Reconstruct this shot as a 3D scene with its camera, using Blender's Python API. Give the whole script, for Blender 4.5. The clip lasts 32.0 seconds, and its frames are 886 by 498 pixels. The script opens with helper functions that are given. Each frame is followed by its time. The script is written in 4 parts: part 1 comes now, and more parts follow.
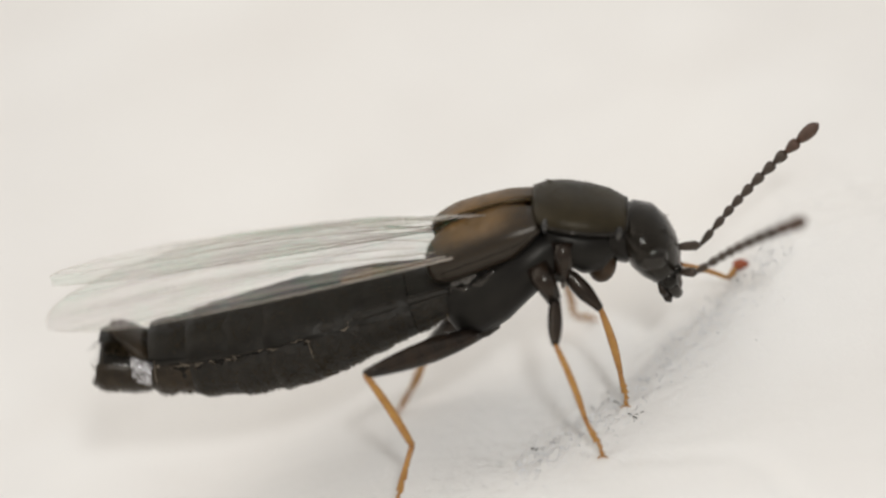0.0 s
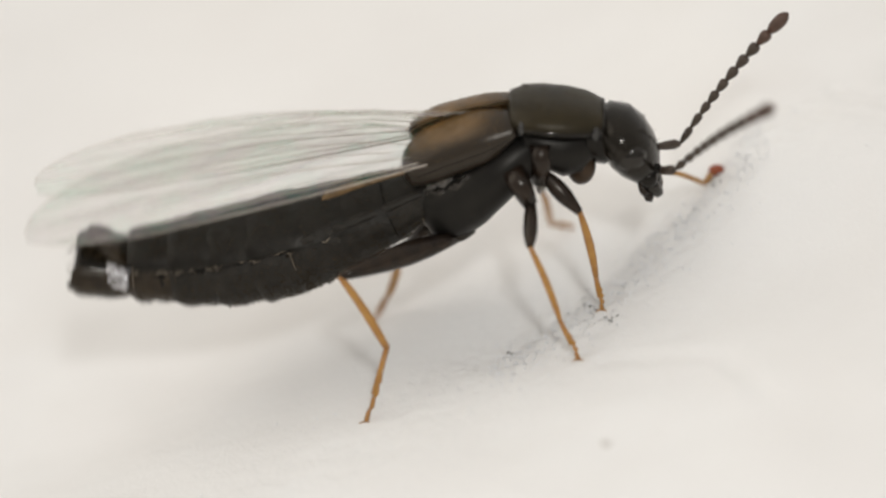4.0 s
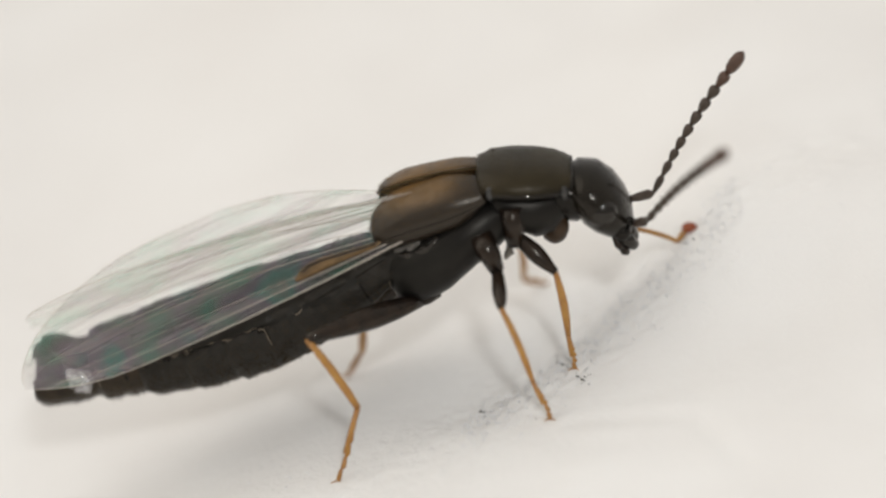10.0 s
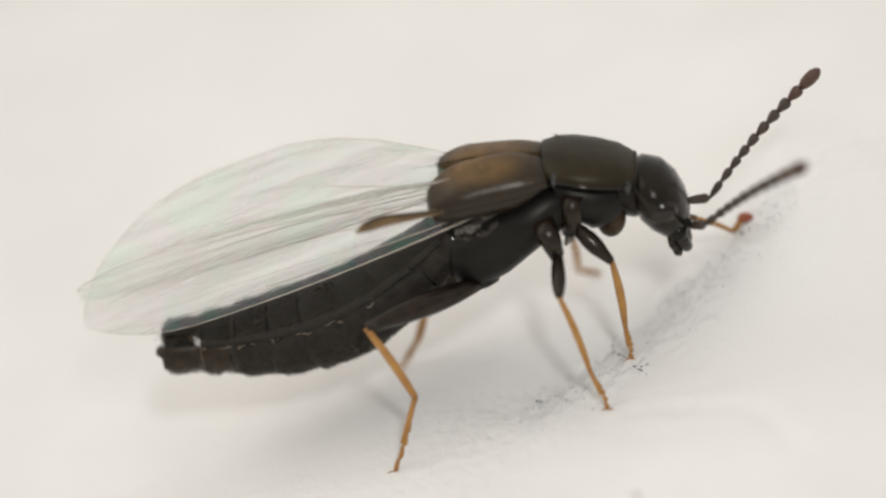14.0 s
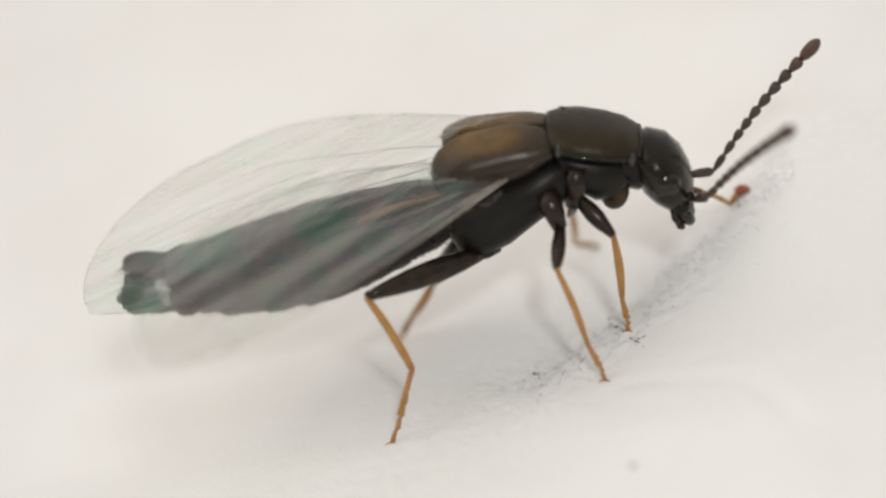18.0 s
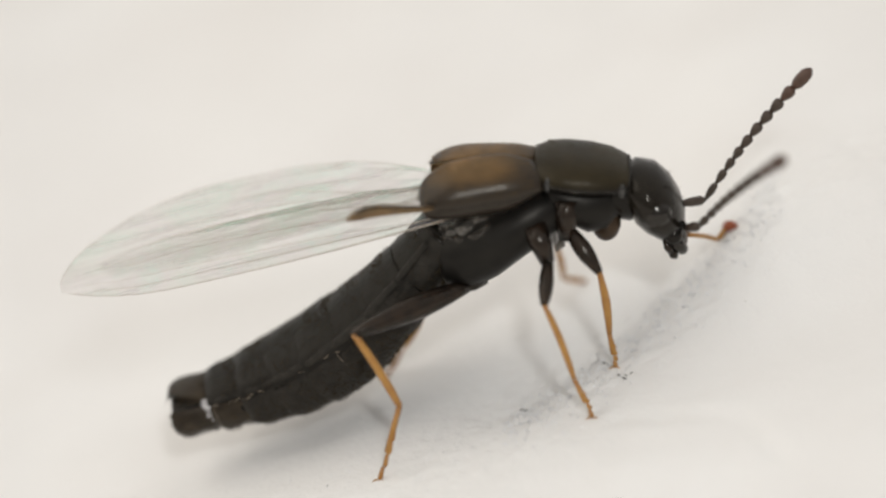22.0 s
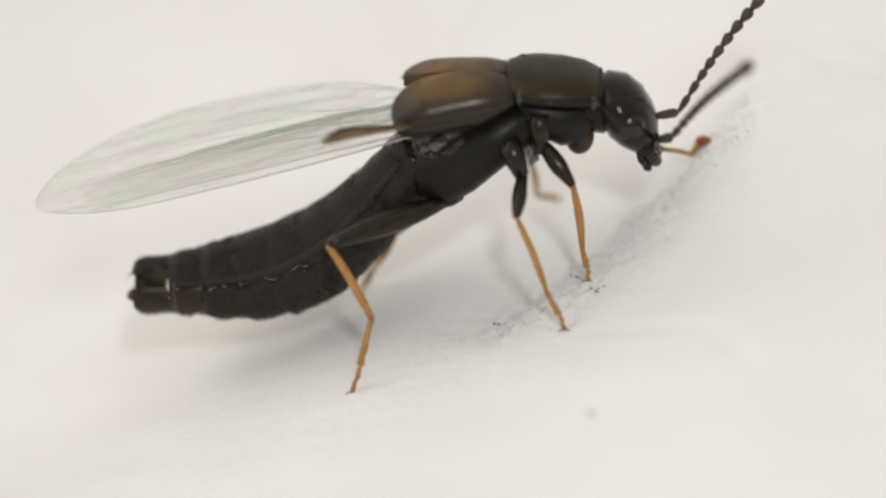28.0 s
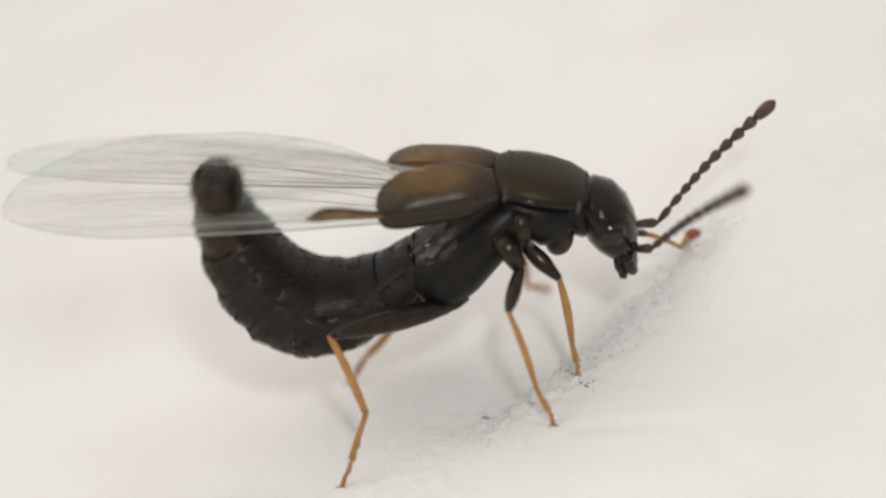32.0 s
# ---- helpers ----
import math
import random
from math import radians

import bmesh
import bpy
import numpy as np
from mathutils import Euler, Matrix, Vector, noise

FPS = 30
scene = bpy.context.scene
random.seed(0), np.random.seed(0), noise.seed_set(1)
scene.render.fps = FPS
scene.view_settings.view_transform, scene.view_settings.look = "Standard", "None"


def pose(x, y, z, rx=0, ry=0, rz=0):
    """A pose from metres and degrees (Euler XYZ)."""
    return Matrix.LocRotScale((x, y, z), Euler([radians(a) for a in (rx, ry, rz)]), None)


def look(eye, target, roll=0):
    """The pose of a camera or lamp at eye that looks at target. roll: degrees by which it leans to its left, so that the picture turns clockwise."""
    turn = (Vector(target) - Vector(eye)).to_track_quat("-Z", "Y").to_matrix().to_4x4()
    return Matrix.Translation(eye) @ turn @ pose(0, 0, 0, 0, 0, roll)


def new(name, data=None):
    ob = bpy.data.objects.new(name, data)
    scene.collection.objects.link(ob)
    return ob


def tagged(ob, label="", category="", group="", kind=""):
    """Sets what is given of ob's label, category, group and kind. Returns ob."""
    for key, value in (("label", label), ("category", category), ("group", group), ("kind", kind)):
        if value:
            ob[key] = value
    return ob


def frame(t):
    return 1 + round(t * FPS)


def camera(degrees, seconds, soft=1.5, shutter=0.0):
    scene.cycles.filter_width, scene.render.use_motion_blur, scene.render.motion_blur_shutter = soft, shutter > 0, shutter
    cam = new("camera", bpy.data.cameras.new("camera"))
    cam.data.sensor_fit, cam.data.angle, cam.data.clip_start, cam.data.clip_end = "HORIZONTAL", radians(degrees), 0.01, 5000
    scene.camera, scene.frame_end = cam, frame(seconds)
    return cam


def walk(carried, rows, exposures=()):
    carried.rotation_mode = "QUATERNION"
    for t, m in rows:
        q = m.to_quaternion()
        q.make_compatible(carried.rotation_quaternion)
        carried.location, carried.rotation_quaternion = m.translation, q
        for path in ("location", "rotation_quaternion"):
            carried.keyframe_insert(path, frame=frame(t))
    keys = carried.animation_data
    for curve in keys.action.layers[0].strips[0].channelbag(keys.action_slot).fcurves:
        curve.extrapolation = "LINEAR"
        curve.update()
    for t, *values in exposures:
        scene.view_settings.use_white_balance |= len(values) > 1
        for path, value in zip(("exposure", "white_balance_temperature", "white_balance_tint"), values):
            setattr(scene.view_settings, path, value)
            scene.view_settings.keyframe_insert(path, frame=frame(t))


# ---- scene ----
U = 6e-6                      # one unit of the plan in metres; the beetle is about 7 mm long
ORIGIN = Vector((0.06, 0.06, 0.06))
LOOK_DOWN = 28.0              # degrees
FIELD = 12.0                  # degrees across the width
REACH = 784 / math.tan(radians(FIELD / 2))


def world(x, y, z):
    return ORIGIN + Vector((x, y, z)) * U


# ---- camera ----
cam = camera(FIELD, 32.0, soft=2.5, shutter=0.6)
cam.data.dof.use_dof = True
cam.data.dof.focus_distance = (REACH - 20) * U
cam.data.dof.aperture_fstop = 64.0
AHEAD = Vector((0, math.cos(radians(LOOK_DOWN)), -math.sin(radians(LOOK_DOWN))))
ABOVE = Vector((0, math.sin(radians(LOOK_DOWN)), math.cos(radians(LOOK_DOWN))))
# seconds, and the drift of the hand-held lens to the right and upwards, in units
CAMERA_ROWS = [
    (0, 0.9, 65.6), (0.5, 13.2, 45.7), (1, 19.3, -40), (1.5, 7, -56.9), (2, 8.6, -55.4), (2.5, -6.7, -72.2),
    (3, -5.2, -99.8), (3.5, 25.4, -90.6), (5.5, 57.6, -179.4), (6, 59.1, -162.5), (6.5, 97.4, 16.6), (7, 123.4, 41.1),
    (7.5, 131, 22.7), (8, 103.5, -15.5), (8.5, 102, -23.2), (9, 91.3, -15.8), (9.5, 94.3, -0.5), (10, 92.8, -0.5),
    (10.5, 85.8, -15.5), (11, 65.9, -19.9), (11.5, 46.9, 0), (12, -0.6, -16.8), (12.5, -6.1, -10.7), (13, -0, 0),
    (13.5, -5.2, -3.3), (14, -7.6, -18.3), (14.5, -22, -20.4), (16.5, -25.1, -55.4), (17, -22.1, -66.3), (17.5, -14.4, -74),
    (18, -2.2, -67.9), (18.5, -17.5, -70.4), (19, -19.9, -49.2), (19.5, -38.9, -39.8), (20, -11.3, -25), (20.5, 14.7, -18.9),
    (21, 28.5, -8.1), (21.5, 33, -9.4), (22, 19.9, -3.3), (22.5, -1.5, -1.8), (23, -9.2, -11), (23.5, -6.7, 7.4),
    (24, 12.3, 30.1), (24.5, 24.5, 64.1), (26.5, -14.4, -66.1), (27, 17.8, -112), (27.5, 57.6, -139.6), (28, 68.3, -156.4),
    (28.5, 63.7, -168.7), (29, 43.8, -145.7), (29.5, 43.8, -67.3), (30, 53, -41.6), (30.5, 63.7, -29.3), (31, 82, -18.6),
    (31.5, 89.7, -3.3), (32, 86.7, 10.5),
]
walk(cam, [(t, Matrix.Translation(ORIGIN + U * (Vector((right, 0, 0)) + ABOVE * up - AHEAD * REACH)) @ pose(0, 0, 0, 90 - LOOK_DOWN)) for t, right, up in CAMERA_ROWS])

# ---- light ----
world_light = bpy.data.worlds.new("room_light")
scene.world = world_light
world_light.use_nodes = True
wn = world_light.node_tree.nodes
wn["Background"].inputs[0].default_value = (0.99, 0.962, 0.928, 1)
# the room is brighter above and behind the tissue than on the lens side
wl = world_light.node_tree.links
way, dot, grade = wn.new("ShaderNodeTexCoord"), wn.new("ShaderNodeVectorMath"), wn.new("ShaderNodeMapRange")
dot.operation = "DOT_PRODUCT"
dot.inputs[1].default_value = (0.0, 0.7, 0.71)
grade.interpolation_type = "SMOOTHSTEP"
grade.inputs["From Min"].default_value, grade.inputs["From Max"].default_value = -0.7, 1.0
grade.inputs["To Min"].default_value, grade.inputs["To Max"].default_value = 0.385, 0.675
wl.new(way.outputs["Generated"], dot.inputs[0])
wl.new(dot.outputs["Value"], grade.inputs["Value"])
wl.new(grade.outputs["Result"], wn["Background"].inputs[1])
lamp = bpy.data.lights.new("window_light", "SUN")
lamp.energy, lamp.angle, lamp.color = 1.0, radians(70), (1.0, 0.935, 0.85)
sun = new("window_light", lamp)
sun.matrix_world = look((0, 0, 0), (1.35, -0.12, -1.0))
# an unseen small lamp added beside the lens for bright points on eye, jaw and thorax
spot = bpy.data.lights.new("glint_lamp", "AREA")
spot.shape, spot.size, spot.energy, spot.color = "DISK", 0.015, 0.075, (0.95, 0.98, 1.0)
glint = new("glint_lamp", spot)
glint.matrix_world = look(tuple(ORIGIN + Vector((0.014, -0.118, 0.1))), tuple(ORIGIN))
scene.view_settings.exposure = 0.0


# ---- materials ----
def material(name, colour, rough=0.5, metal=0.0, spec=0.5, spots=None, size=30.0, relief=0.0, relief_size=8.0, coat=0.0):
    """A surface whose colour wavers between colour and spots over size units, with a relief in units."""
    m = bpy.data.materials.new(name)
    m.use_nodes = True
    n, l = m.node_tree.nodes, m.node_tree.links
    b = n["Principled BSDF"]
    b.inputs["Roughness"].default_value, b.inputs["Metallic"].default_value = rough, metal
    b.inputs["Specular IOR Level"].default_value = spec
    b.inputs["Specular Tint"].default_value = (1.0, 0.93, 0.83, 1)
    b.inputs["Coat Weight"].default_value = coat
    b.inputs["Coat Roughness"].default_value = 0.12
    co = n.new("ShaderNodeTexCoord")
    ns = n.new("ShaderNodeTexNoise")
    ns.inputs["Scale"].default_value, ns.inputs["Detail"].default_value = 1 / (size * U), 5
    l.new(co.outputs["Object"], ns.inputs["Vector"])
    mx = n.new("ShaderNodeMix")
    mx.data_type = "RGBA"
    mx.inputs["A"].default_value, mx.inputs["B"].default_value = (*colour, 1), (*(spots or colour), 1)
    ramp = n.new("ShaderNodeMapRange")
    ramp.inputs["From Min"].default_value, ramp.inputs["From Max"].default_value = 0.35, 0.68
    l.new(ns.outputs["Fac"], ramp.inputs["Value"])
    l.new(ramp.outputs["Result"], mx.inputs["Factor"])
    l.new(mx.outputs["Result"], b.inputs["Base Color"])
    rr = n.new("ShaderNodeMapRange")
    rr.inputs["To Min"].default_value, rr.inputs["To Max"].default_value = rough * 0.8, min(1, rough * 1.3)
    l.new(ns.outputs["Fac"], rr.inputs["Value"])
    l.new(rr.outputs["Result"], b.inputs["Roughness"])
    if relief:
        fine = n.new("ShaderNodeTexNoise")
        fine.inputs["Scale"].default_value, fine.inputs["Detail"].default_value = 1 / (relief_size * U), 3
        l.new(co.outputs["Object"], fine.inputs["Vector"])
        bump = n.new("ShaderNodeBump")
        bump.inputs["Strength"].default_value, bump.inputs["Distance"].default_value = 1.0, relief * U
        l.new(fine.outputs["Fac"], bump.inputs["Height"])
        l.new(bump.outputs["Normal"], b.inputs["Normal"])
    return m


def membrane_material(name, tint, film_colours, haze, sheen, milk_colour=(0.92, 0.88, 0.83)):
    """A thin clear wing skin: mostly see-through, a little milky, with an oily shimmer that changes over the skin."""
    m = bpy.data.materials.new(name)
    m.use_nodes = True
    n, l = m.node_tree.nodes, m.node_tree.links
    n.remove(n["Principled BSDF"])
    out = n["Material Output"]
    co = n.new("ShaderNodeTexCoord")
    ns = n.new("ShaderNodeTexNoise")
    ns.inputs["Scale"].default_value, ns.inputs["Detail"].default_value = 1 / (140 * U), 3
    l.new(co.outputs["Object"], ns.inputs["Vector"])
    ramp = n.new("ShaderNodeValToRGB")
    while len(ramp.color_ramp.elements) < len(film_colours):
        ramp.color_ramp.elements.new(0.5)
    for i, c in enumerate(film_colours):
        ramp.color_ramp.elements[i].position = 0.3 + 0.4 * i / (len(film_colours) - 1)
        ramp.color_ramp.elements[i].color = (*c, 1)
    l.new(ns.outputs["Fac"], ramp.inputs["Fac"])
    clear = n.new("ShaderNodeBsdfTransparent")
    clear.inputs[0].default_value = (*tint, 1)
    milk = n.new("ShaderNodeBsdfTranslucent")
    milk.inputs[0].default_value = (*milk_colour, 1)
    gloss = n.new("ShaderNodeBsdfGlossy")
    gloss.inputs["Roughness"].default_value = 0.4
    l.new(ramp.outputs["Color"], gloss.inputs["Color"])
    fine = n.new("ShaderNodeTexNoise")
    fine.inputs["Scale"].default_value, fine.inputs["Detail"].default_value = 1 / (60 * U), 2
    l.new(co.outputs["Object"], fine.inputs["Vector"])
    bump = n.new("ShaderNodeBump")
    bump.inputs["Strength"].default_value, bump.inputs["Distance"].default_value = 0.6, 5 * U
    l.new(fine.outputs["Fac"], bump.inputs["Height"])
    l.new(bump.outputs["Normal"], gloss.inputs["Normal"])
    a, b = n.new("ShaderNodeMixShader"), n.new("ShaderNodeMixShader")
    b.inputs[0].default_value = sheen
    streak, spread, fade = n.new("ShaderNodeTexNoise"), n.new("ShaderNodeMapping"), n.new("ShaderNodeMapRange")
    spread.inputs["Scale"].default_value = (1 / (420 * U), 1 / (26 * U), 1 / (60 * U))
    streak.inputs["Scale"].default_value, streak.inputs["Detail"].default_value = 1.0, 3
    l.new(co.outputs["Object"], spread.inputs["Vector"])
    l.new(spread.outputs["Vector"], streak.inputs["Vector"])
    fade.inputs["From Min"].default_value, fade.inputs["From Max"].default_value = 0.35, 0.7
    fade.inputs["To Min"].default_value, fade.inputs["To Max"].default_value = haze * 0.3, haze * 2.3
    l.new(streak.outputs["Fac"], fade.inputs["Value"])
    l.new(fade.outputs["Result"], a.inputs[0])
    l.new(clear.outputs[0], a.inputs[1])
    l.new(milk.outputs[0], a.inputs[2])
    l.new(a.outputs[0], b.inputs[1])
    l.new(gloss.outputs[0], b.inputs[2])
    l.new(b.outputs[0], out.inputs[0])
    return m


BLACK = material("black_cuticle", (0.0045, 0.004, 0.0035), 0.14, spec=0.24, spots=(0.008, 0.007, 0.0055), size=45, relief=0.3, relief_size=7)
PLATE = material("dull_black_plate", (0.006, 0.0055, 0.005), 0.36, spec=0.2, spots=(0.012, 0.011, 0.0095), size=50, relief=0.3, relief_size=5)


def wing_case_material():
    """Honey brown on the back, black along the outer fold and the front corner, with a fine leathery grain."""
    m = material("brown_wing_case", (0.20, 0.112, 0.040), 0.3, spec=0.4, spots=(0.075, 0.046, 0.019), size=62, relief=0.6, relief_size=6)
    n, l = m.node_tree.nodes, m.node_tree.links
    b = n["Principled BSDF"]
    base = b.inputs["Base Color"].links[0].from_socket
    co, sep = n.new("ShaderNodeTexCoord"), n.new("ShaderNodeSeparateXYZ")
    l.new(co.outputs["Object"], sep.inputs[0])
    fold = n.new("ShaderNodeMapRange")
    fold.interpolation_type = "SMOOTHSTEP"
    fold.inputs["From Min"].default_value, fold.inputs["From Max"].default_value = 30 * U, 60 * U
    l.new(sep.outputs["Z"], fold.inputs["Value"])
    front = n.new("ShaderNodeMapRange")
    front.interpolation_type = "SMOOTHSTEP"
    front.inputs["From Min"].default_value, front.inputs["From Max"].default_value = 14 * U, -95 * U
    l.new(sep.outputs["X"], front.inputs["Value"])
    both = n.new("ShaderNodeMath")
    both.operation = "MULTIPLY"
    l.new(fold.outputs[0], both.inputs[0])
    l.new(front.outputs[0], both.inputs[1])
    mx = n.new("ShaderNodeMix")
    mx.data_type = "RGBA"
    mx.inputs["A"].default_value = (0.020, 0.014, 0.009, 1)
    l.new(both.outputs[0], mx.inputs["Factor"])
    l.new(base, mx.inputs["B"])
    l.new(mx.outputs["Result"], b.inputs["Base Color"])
    return m


SHELL = wing_case_material()


def shield_material():
    """Olive brown on the back, black below the side margin."""
    m = material("olive_brown_shield", (0.014, 0.0108, 0.005), 0.32, spec=0.22, spots=(0.028, 0.021, 0.0095), size=60, relief=0.9, relief_size=6)
    n, l = m.node_tree.nodes, m.node_tree.links
    b = n["Principled BSDF"]
    base = b.inputs["Base Color"].links[0].from_socket
    co, sep, fold, mx = n.new("ShaderNodeTexCoord"), n.new("ShaderNodeSeparateXYZ"), n.new("ShaderNodeMapRange"), n.new("ShaderNodeMix")
    l.new(co.outputs["Object"], sep.inputs[0])
    fold.inputs["From Min"].default_value, fold.inputs["From Max"].default_value = 2 * U, 26 * U
    l.new(sep.outputs["Z"], fold.inputs["Value"])
    mx.data_type = "RGBA"
    mx.inputs["A"].default_value = (0.0045, 0.004, 0.0035, 1)
    l.new(fold.outputs[0], mx.inputs["Factor"])
    l.new(base, mx.inputs["B"])
    l.new(mx.outputs["Result"], b.inputs["Base Color"])
    return m


SHIELD = shield_material()
HEAD = material("brown_black_head", (0.0060, 0.0048, 0.0035), 0.12, spec=0.3, spots=(0.012, 0.0095, 0.0065), size=40, relief=0.7, relief_size=6)
FEMUR = material("dark_brown_leg", (0.021, 0.0128, 0.008), 0.22, spec=0.35, spots=(0.006, 0.0045, 0.004), size=30, relief=0.3, relief_size=5)
AMBER = material("amber_leg", (0.42, 0.215, 0.052), 0.35, spots=(0.30, 0.13, 0.035), size=35, relief=0.6, relief_size=5)
AMBER_DARK = material("brown_amber", (0.10, 0.046, 0.018), 0.35, spots=(0.08, 0.04, 0.02), size=30)
CHEST_BROWN = material("brown_fore_chest", (0.045, 0.024, 0.011), 0.3, spec=0.3, spots=(0.02, 0.012, 0.007), size=24, relief=0.5, relief_size=5)
RUST = material("rust_red_tip", (0.30, 0.07, 0.025), 0.45, spots=(0.2, 0.04, 0.02), size=10)
SEAM_BROWN = material("brown_seam", (0.022, 0.015, 0.009), 0.5, spec=0.1, spots=(0.008, 0.006, 0.005), size=22)
HORN_DARK = material("dull_tan_skin", (0.09, 0.075, 0.058), 0.5, spec=0.2, spots=(0.04, 0.033, 0.026), size=10)
LINING = material("tan_wing_case_lining", (0.58, 0.42, 0.24), 0.4, spots=(0.42, 0.28, 0.14), size=60)
SILVER = material("pale_membrane", (0.22, 0.20, 0.175), 0.25, spec=0.6, spots=(0.06, 0.052, 0.045), size=14)
CRUMPLE = material("dark_crumpled_skin", (0.008, 0.007, 0.006), 0.14, spec=0.5, spots=(0.02, 0.017, 0.014), size=22, relief=3, relief_size=9)
CRUMPLE_PALE = material("pale_crumpled_skin", (0.012, 0.011, 0.0095), 0.16, spec=0.6, spots=(0.12, 0.11, 0.098), size=18, relief=3, relief_size=9)
FEELER = material("dark_feeler", (0.035, 0.024, 0.018), 0.5, spots=(0.055, 0.038, 0.028), size=12, relief=1.0, relief_size=3)
FEELER_TIP = material("reddish_feeler_tip", (0.075, 0.038, 0.026), 0.5, spots=(0.05, 0.028, 0.02), size=12, relief=0.6, relief_size=3)
HAIR = material("brown_hair", (0.06, 0.042, 0.021), 0.6, spec=0.1, spots=(0.035, 0.025, 0.014), size=30)
BELLY = material("dull_black_belly", (0.011, 0.0098, 0.0085), 0.46, spec=0.25, spots=(0.022, 0.019, 0.0155), size=22, relief=2.4, relief_size=7)
TERGITE = material("glossy_black_back", (0.0058, 0.005, 0.0042), 0.4, spec=0.24, spots=(0.010, 0.009, 0.0075), size=30, relief=1.4, relief_size=14)
TAIL = material("brown_black_tail", (0.016, 0.0115, 0.008), 0.34, spec=0.3, spots=(0.032, 0.022, 0.013), size=26, relief=1.2, relief_size=7)
TAIL_SKIN = material("pale_shining_tail_skin", (0.50, 0.49, 0.50), 0.22, metal=0.4, spec=0.7, spots=(0.14, 0.13, 0.125), size=13, relief=2, relief_size=9)
RUST_DARK = material("rust_brown_skin", (0.07, 0.034, 0.016), 0.45, spec=0.2, spots=(0.03, 0.017, 0.01), size=14)
SEAM_PALE = material("pale_brown_skin_seam", (0.19, 0.155, 0.115), 0.4, spec=0.4, spots=(0.05, 0.038, 0.026), size=14)
HAIR_GOLD = material("golden_hair", (0.22, 0.14, 0.06), 0.6, spec=0.1, spots=(0.14, 0.085, 0.035), size=30)
EYE = material("glossy_eye", (0.005, 0.0042, 0.0038), 0.075, spec=0.55)
# glossy black ridge; its bluish highlight is put into the base colour
GLINT_RIDGE = material("black_ridge_blue_glint", (0.022, 0.025, 0.028), 0.16, spec=0.8, spots=(0.008, 0.008, 0.009), size=12)
STRUT = material("brown_wing_strut", (0.20, 0.12, 0.05), 0.4, spots=(0.09, 0.055, 0.025), size=30)
VEIN = material("pale_brown_vein", (0.36, 0.31, 0.26), 0.5, spots=(0.46, 0.41, 0.35), size=40)
SKIN = membrane_material("clear_wing_skin", (0.98, 0.977, 0.962), [(0.52, 0.58, 0.54), (0.04, 0.78, 0.56), (0.40, 0.58, 0.54), (0.58, 0.44, 0.64), (0.10, 0.66, 0.58), (0.58, 0.58, 0.55)], 0.17, 0.085, (0.74, 0.71, 0.65))
PAPER = material("white_tissue", (0.835, 0.82, 0.795), 0.9, spec=0.1, spots=(0.785, 0.762, 0.733), size=560, relief=2.2, relief_size=9)
FIBRE = material("paper_fibre", (0.86, 0.86, 0.86), 0.6, spec=0.3, spots=(0.74, 0.74, 0.75), size=40)
SMUDGE = material("pale_smudge", (0.46, 0.43, 0.39), 0.9, spec=0.1, spots=(0.6, 0.57, 0.53), size=8)
SPECK = material("dark_speck", (0.07, 0.065, 0.06), 0.7, spots=(0.16, 0.15, 0.13), size=4)


# ---- mesh tools (all lengths in units) ----
def mesh_from(verts, faces, smooth=True):
    me = bpy.data.meshes.new("mesh")
    me.from_pydata([tuple(Vector(v) * U) for v in verts], [], faces)
    if smooth:
        me.shade_smooth()
    return me


def part(name, me, mat, parent, label="", at=(0, 0, 0)):
    """Links a mesh as one part under a thing or a part, at a place of its parent's space."""
    ob = new(name, me)
    if mat and not me.materials:
        me.materials.append(mat)
    ob.parent = parent
    ob.location = Vector(at) * U
    return tagged(ob, label) if label else ob


def join(*pieces):
    verts, faces = [], []
    for v, f in pieces:
        k = len(verts)
        verts += list(v)
        faces += [tuple(i + k for i in q) for q in f]
    return verts, faces


def loft(stations, around=28, boxy=1.0, off=(0, 0, 0), caps=6):
    """Rings along the body. Station: x, z, half width, height above, height below, lean of the ring in degrees."""
    stations = [s if len(s) == 6 else (*s[:4], s[3], s[4]) for s in stations]
    first, last = stations[0], stations[-1]

    def cap(a, b):
        rows = []
        dx, dz = (a[0] - b[0]) * 0.5, (a[1] - b[1]) * 0.5
        for k in range(1, caps + 1):
            s = math.sin(k / caps * math.pi / 2)
            r = max(0.02, math.cos(k / caps * math.pi / 2))
            rows.append((a[0] + dx * s, a[1] + dz * s, a[2] * r, a[3] * r, a[4] * r, a[5]))
        return rows

    rings = cap(first, stations[1])[::-1] + list(stations) + cap(last, stations[-2])
    verts, faces = [], []
    for x, z, w, hu, hd, lean in rings:
        sx, sz = math.sin(radians(lean)), math.cos(radians(lean))
        for k in range(around):
            a = 2 * math.pi * k / around
            c, s = math.cos(a), math.sin(a)
            c, s = math.copysign(abs(c) ** boxy, c), math.copysign(abs(s) ** boxy, s)
            h = hu if s > 0 else hd
            verts.append((x + sx * s * h - off[0], w * c - off[1], z + sz * s * h - off[2]))
    for i in range(len(rings) - 1):
        for k in range(around):
            j = (k + 1) % around
            faces.append((i * around + k, i * around + j, (i + 1) * around + j, (i + 1) * around + k))
    n = len(verts)
    faces.append(tuple(range(around))[::-1])
    faces.append(tuple(range(n - around, n)))
    return verts, faces


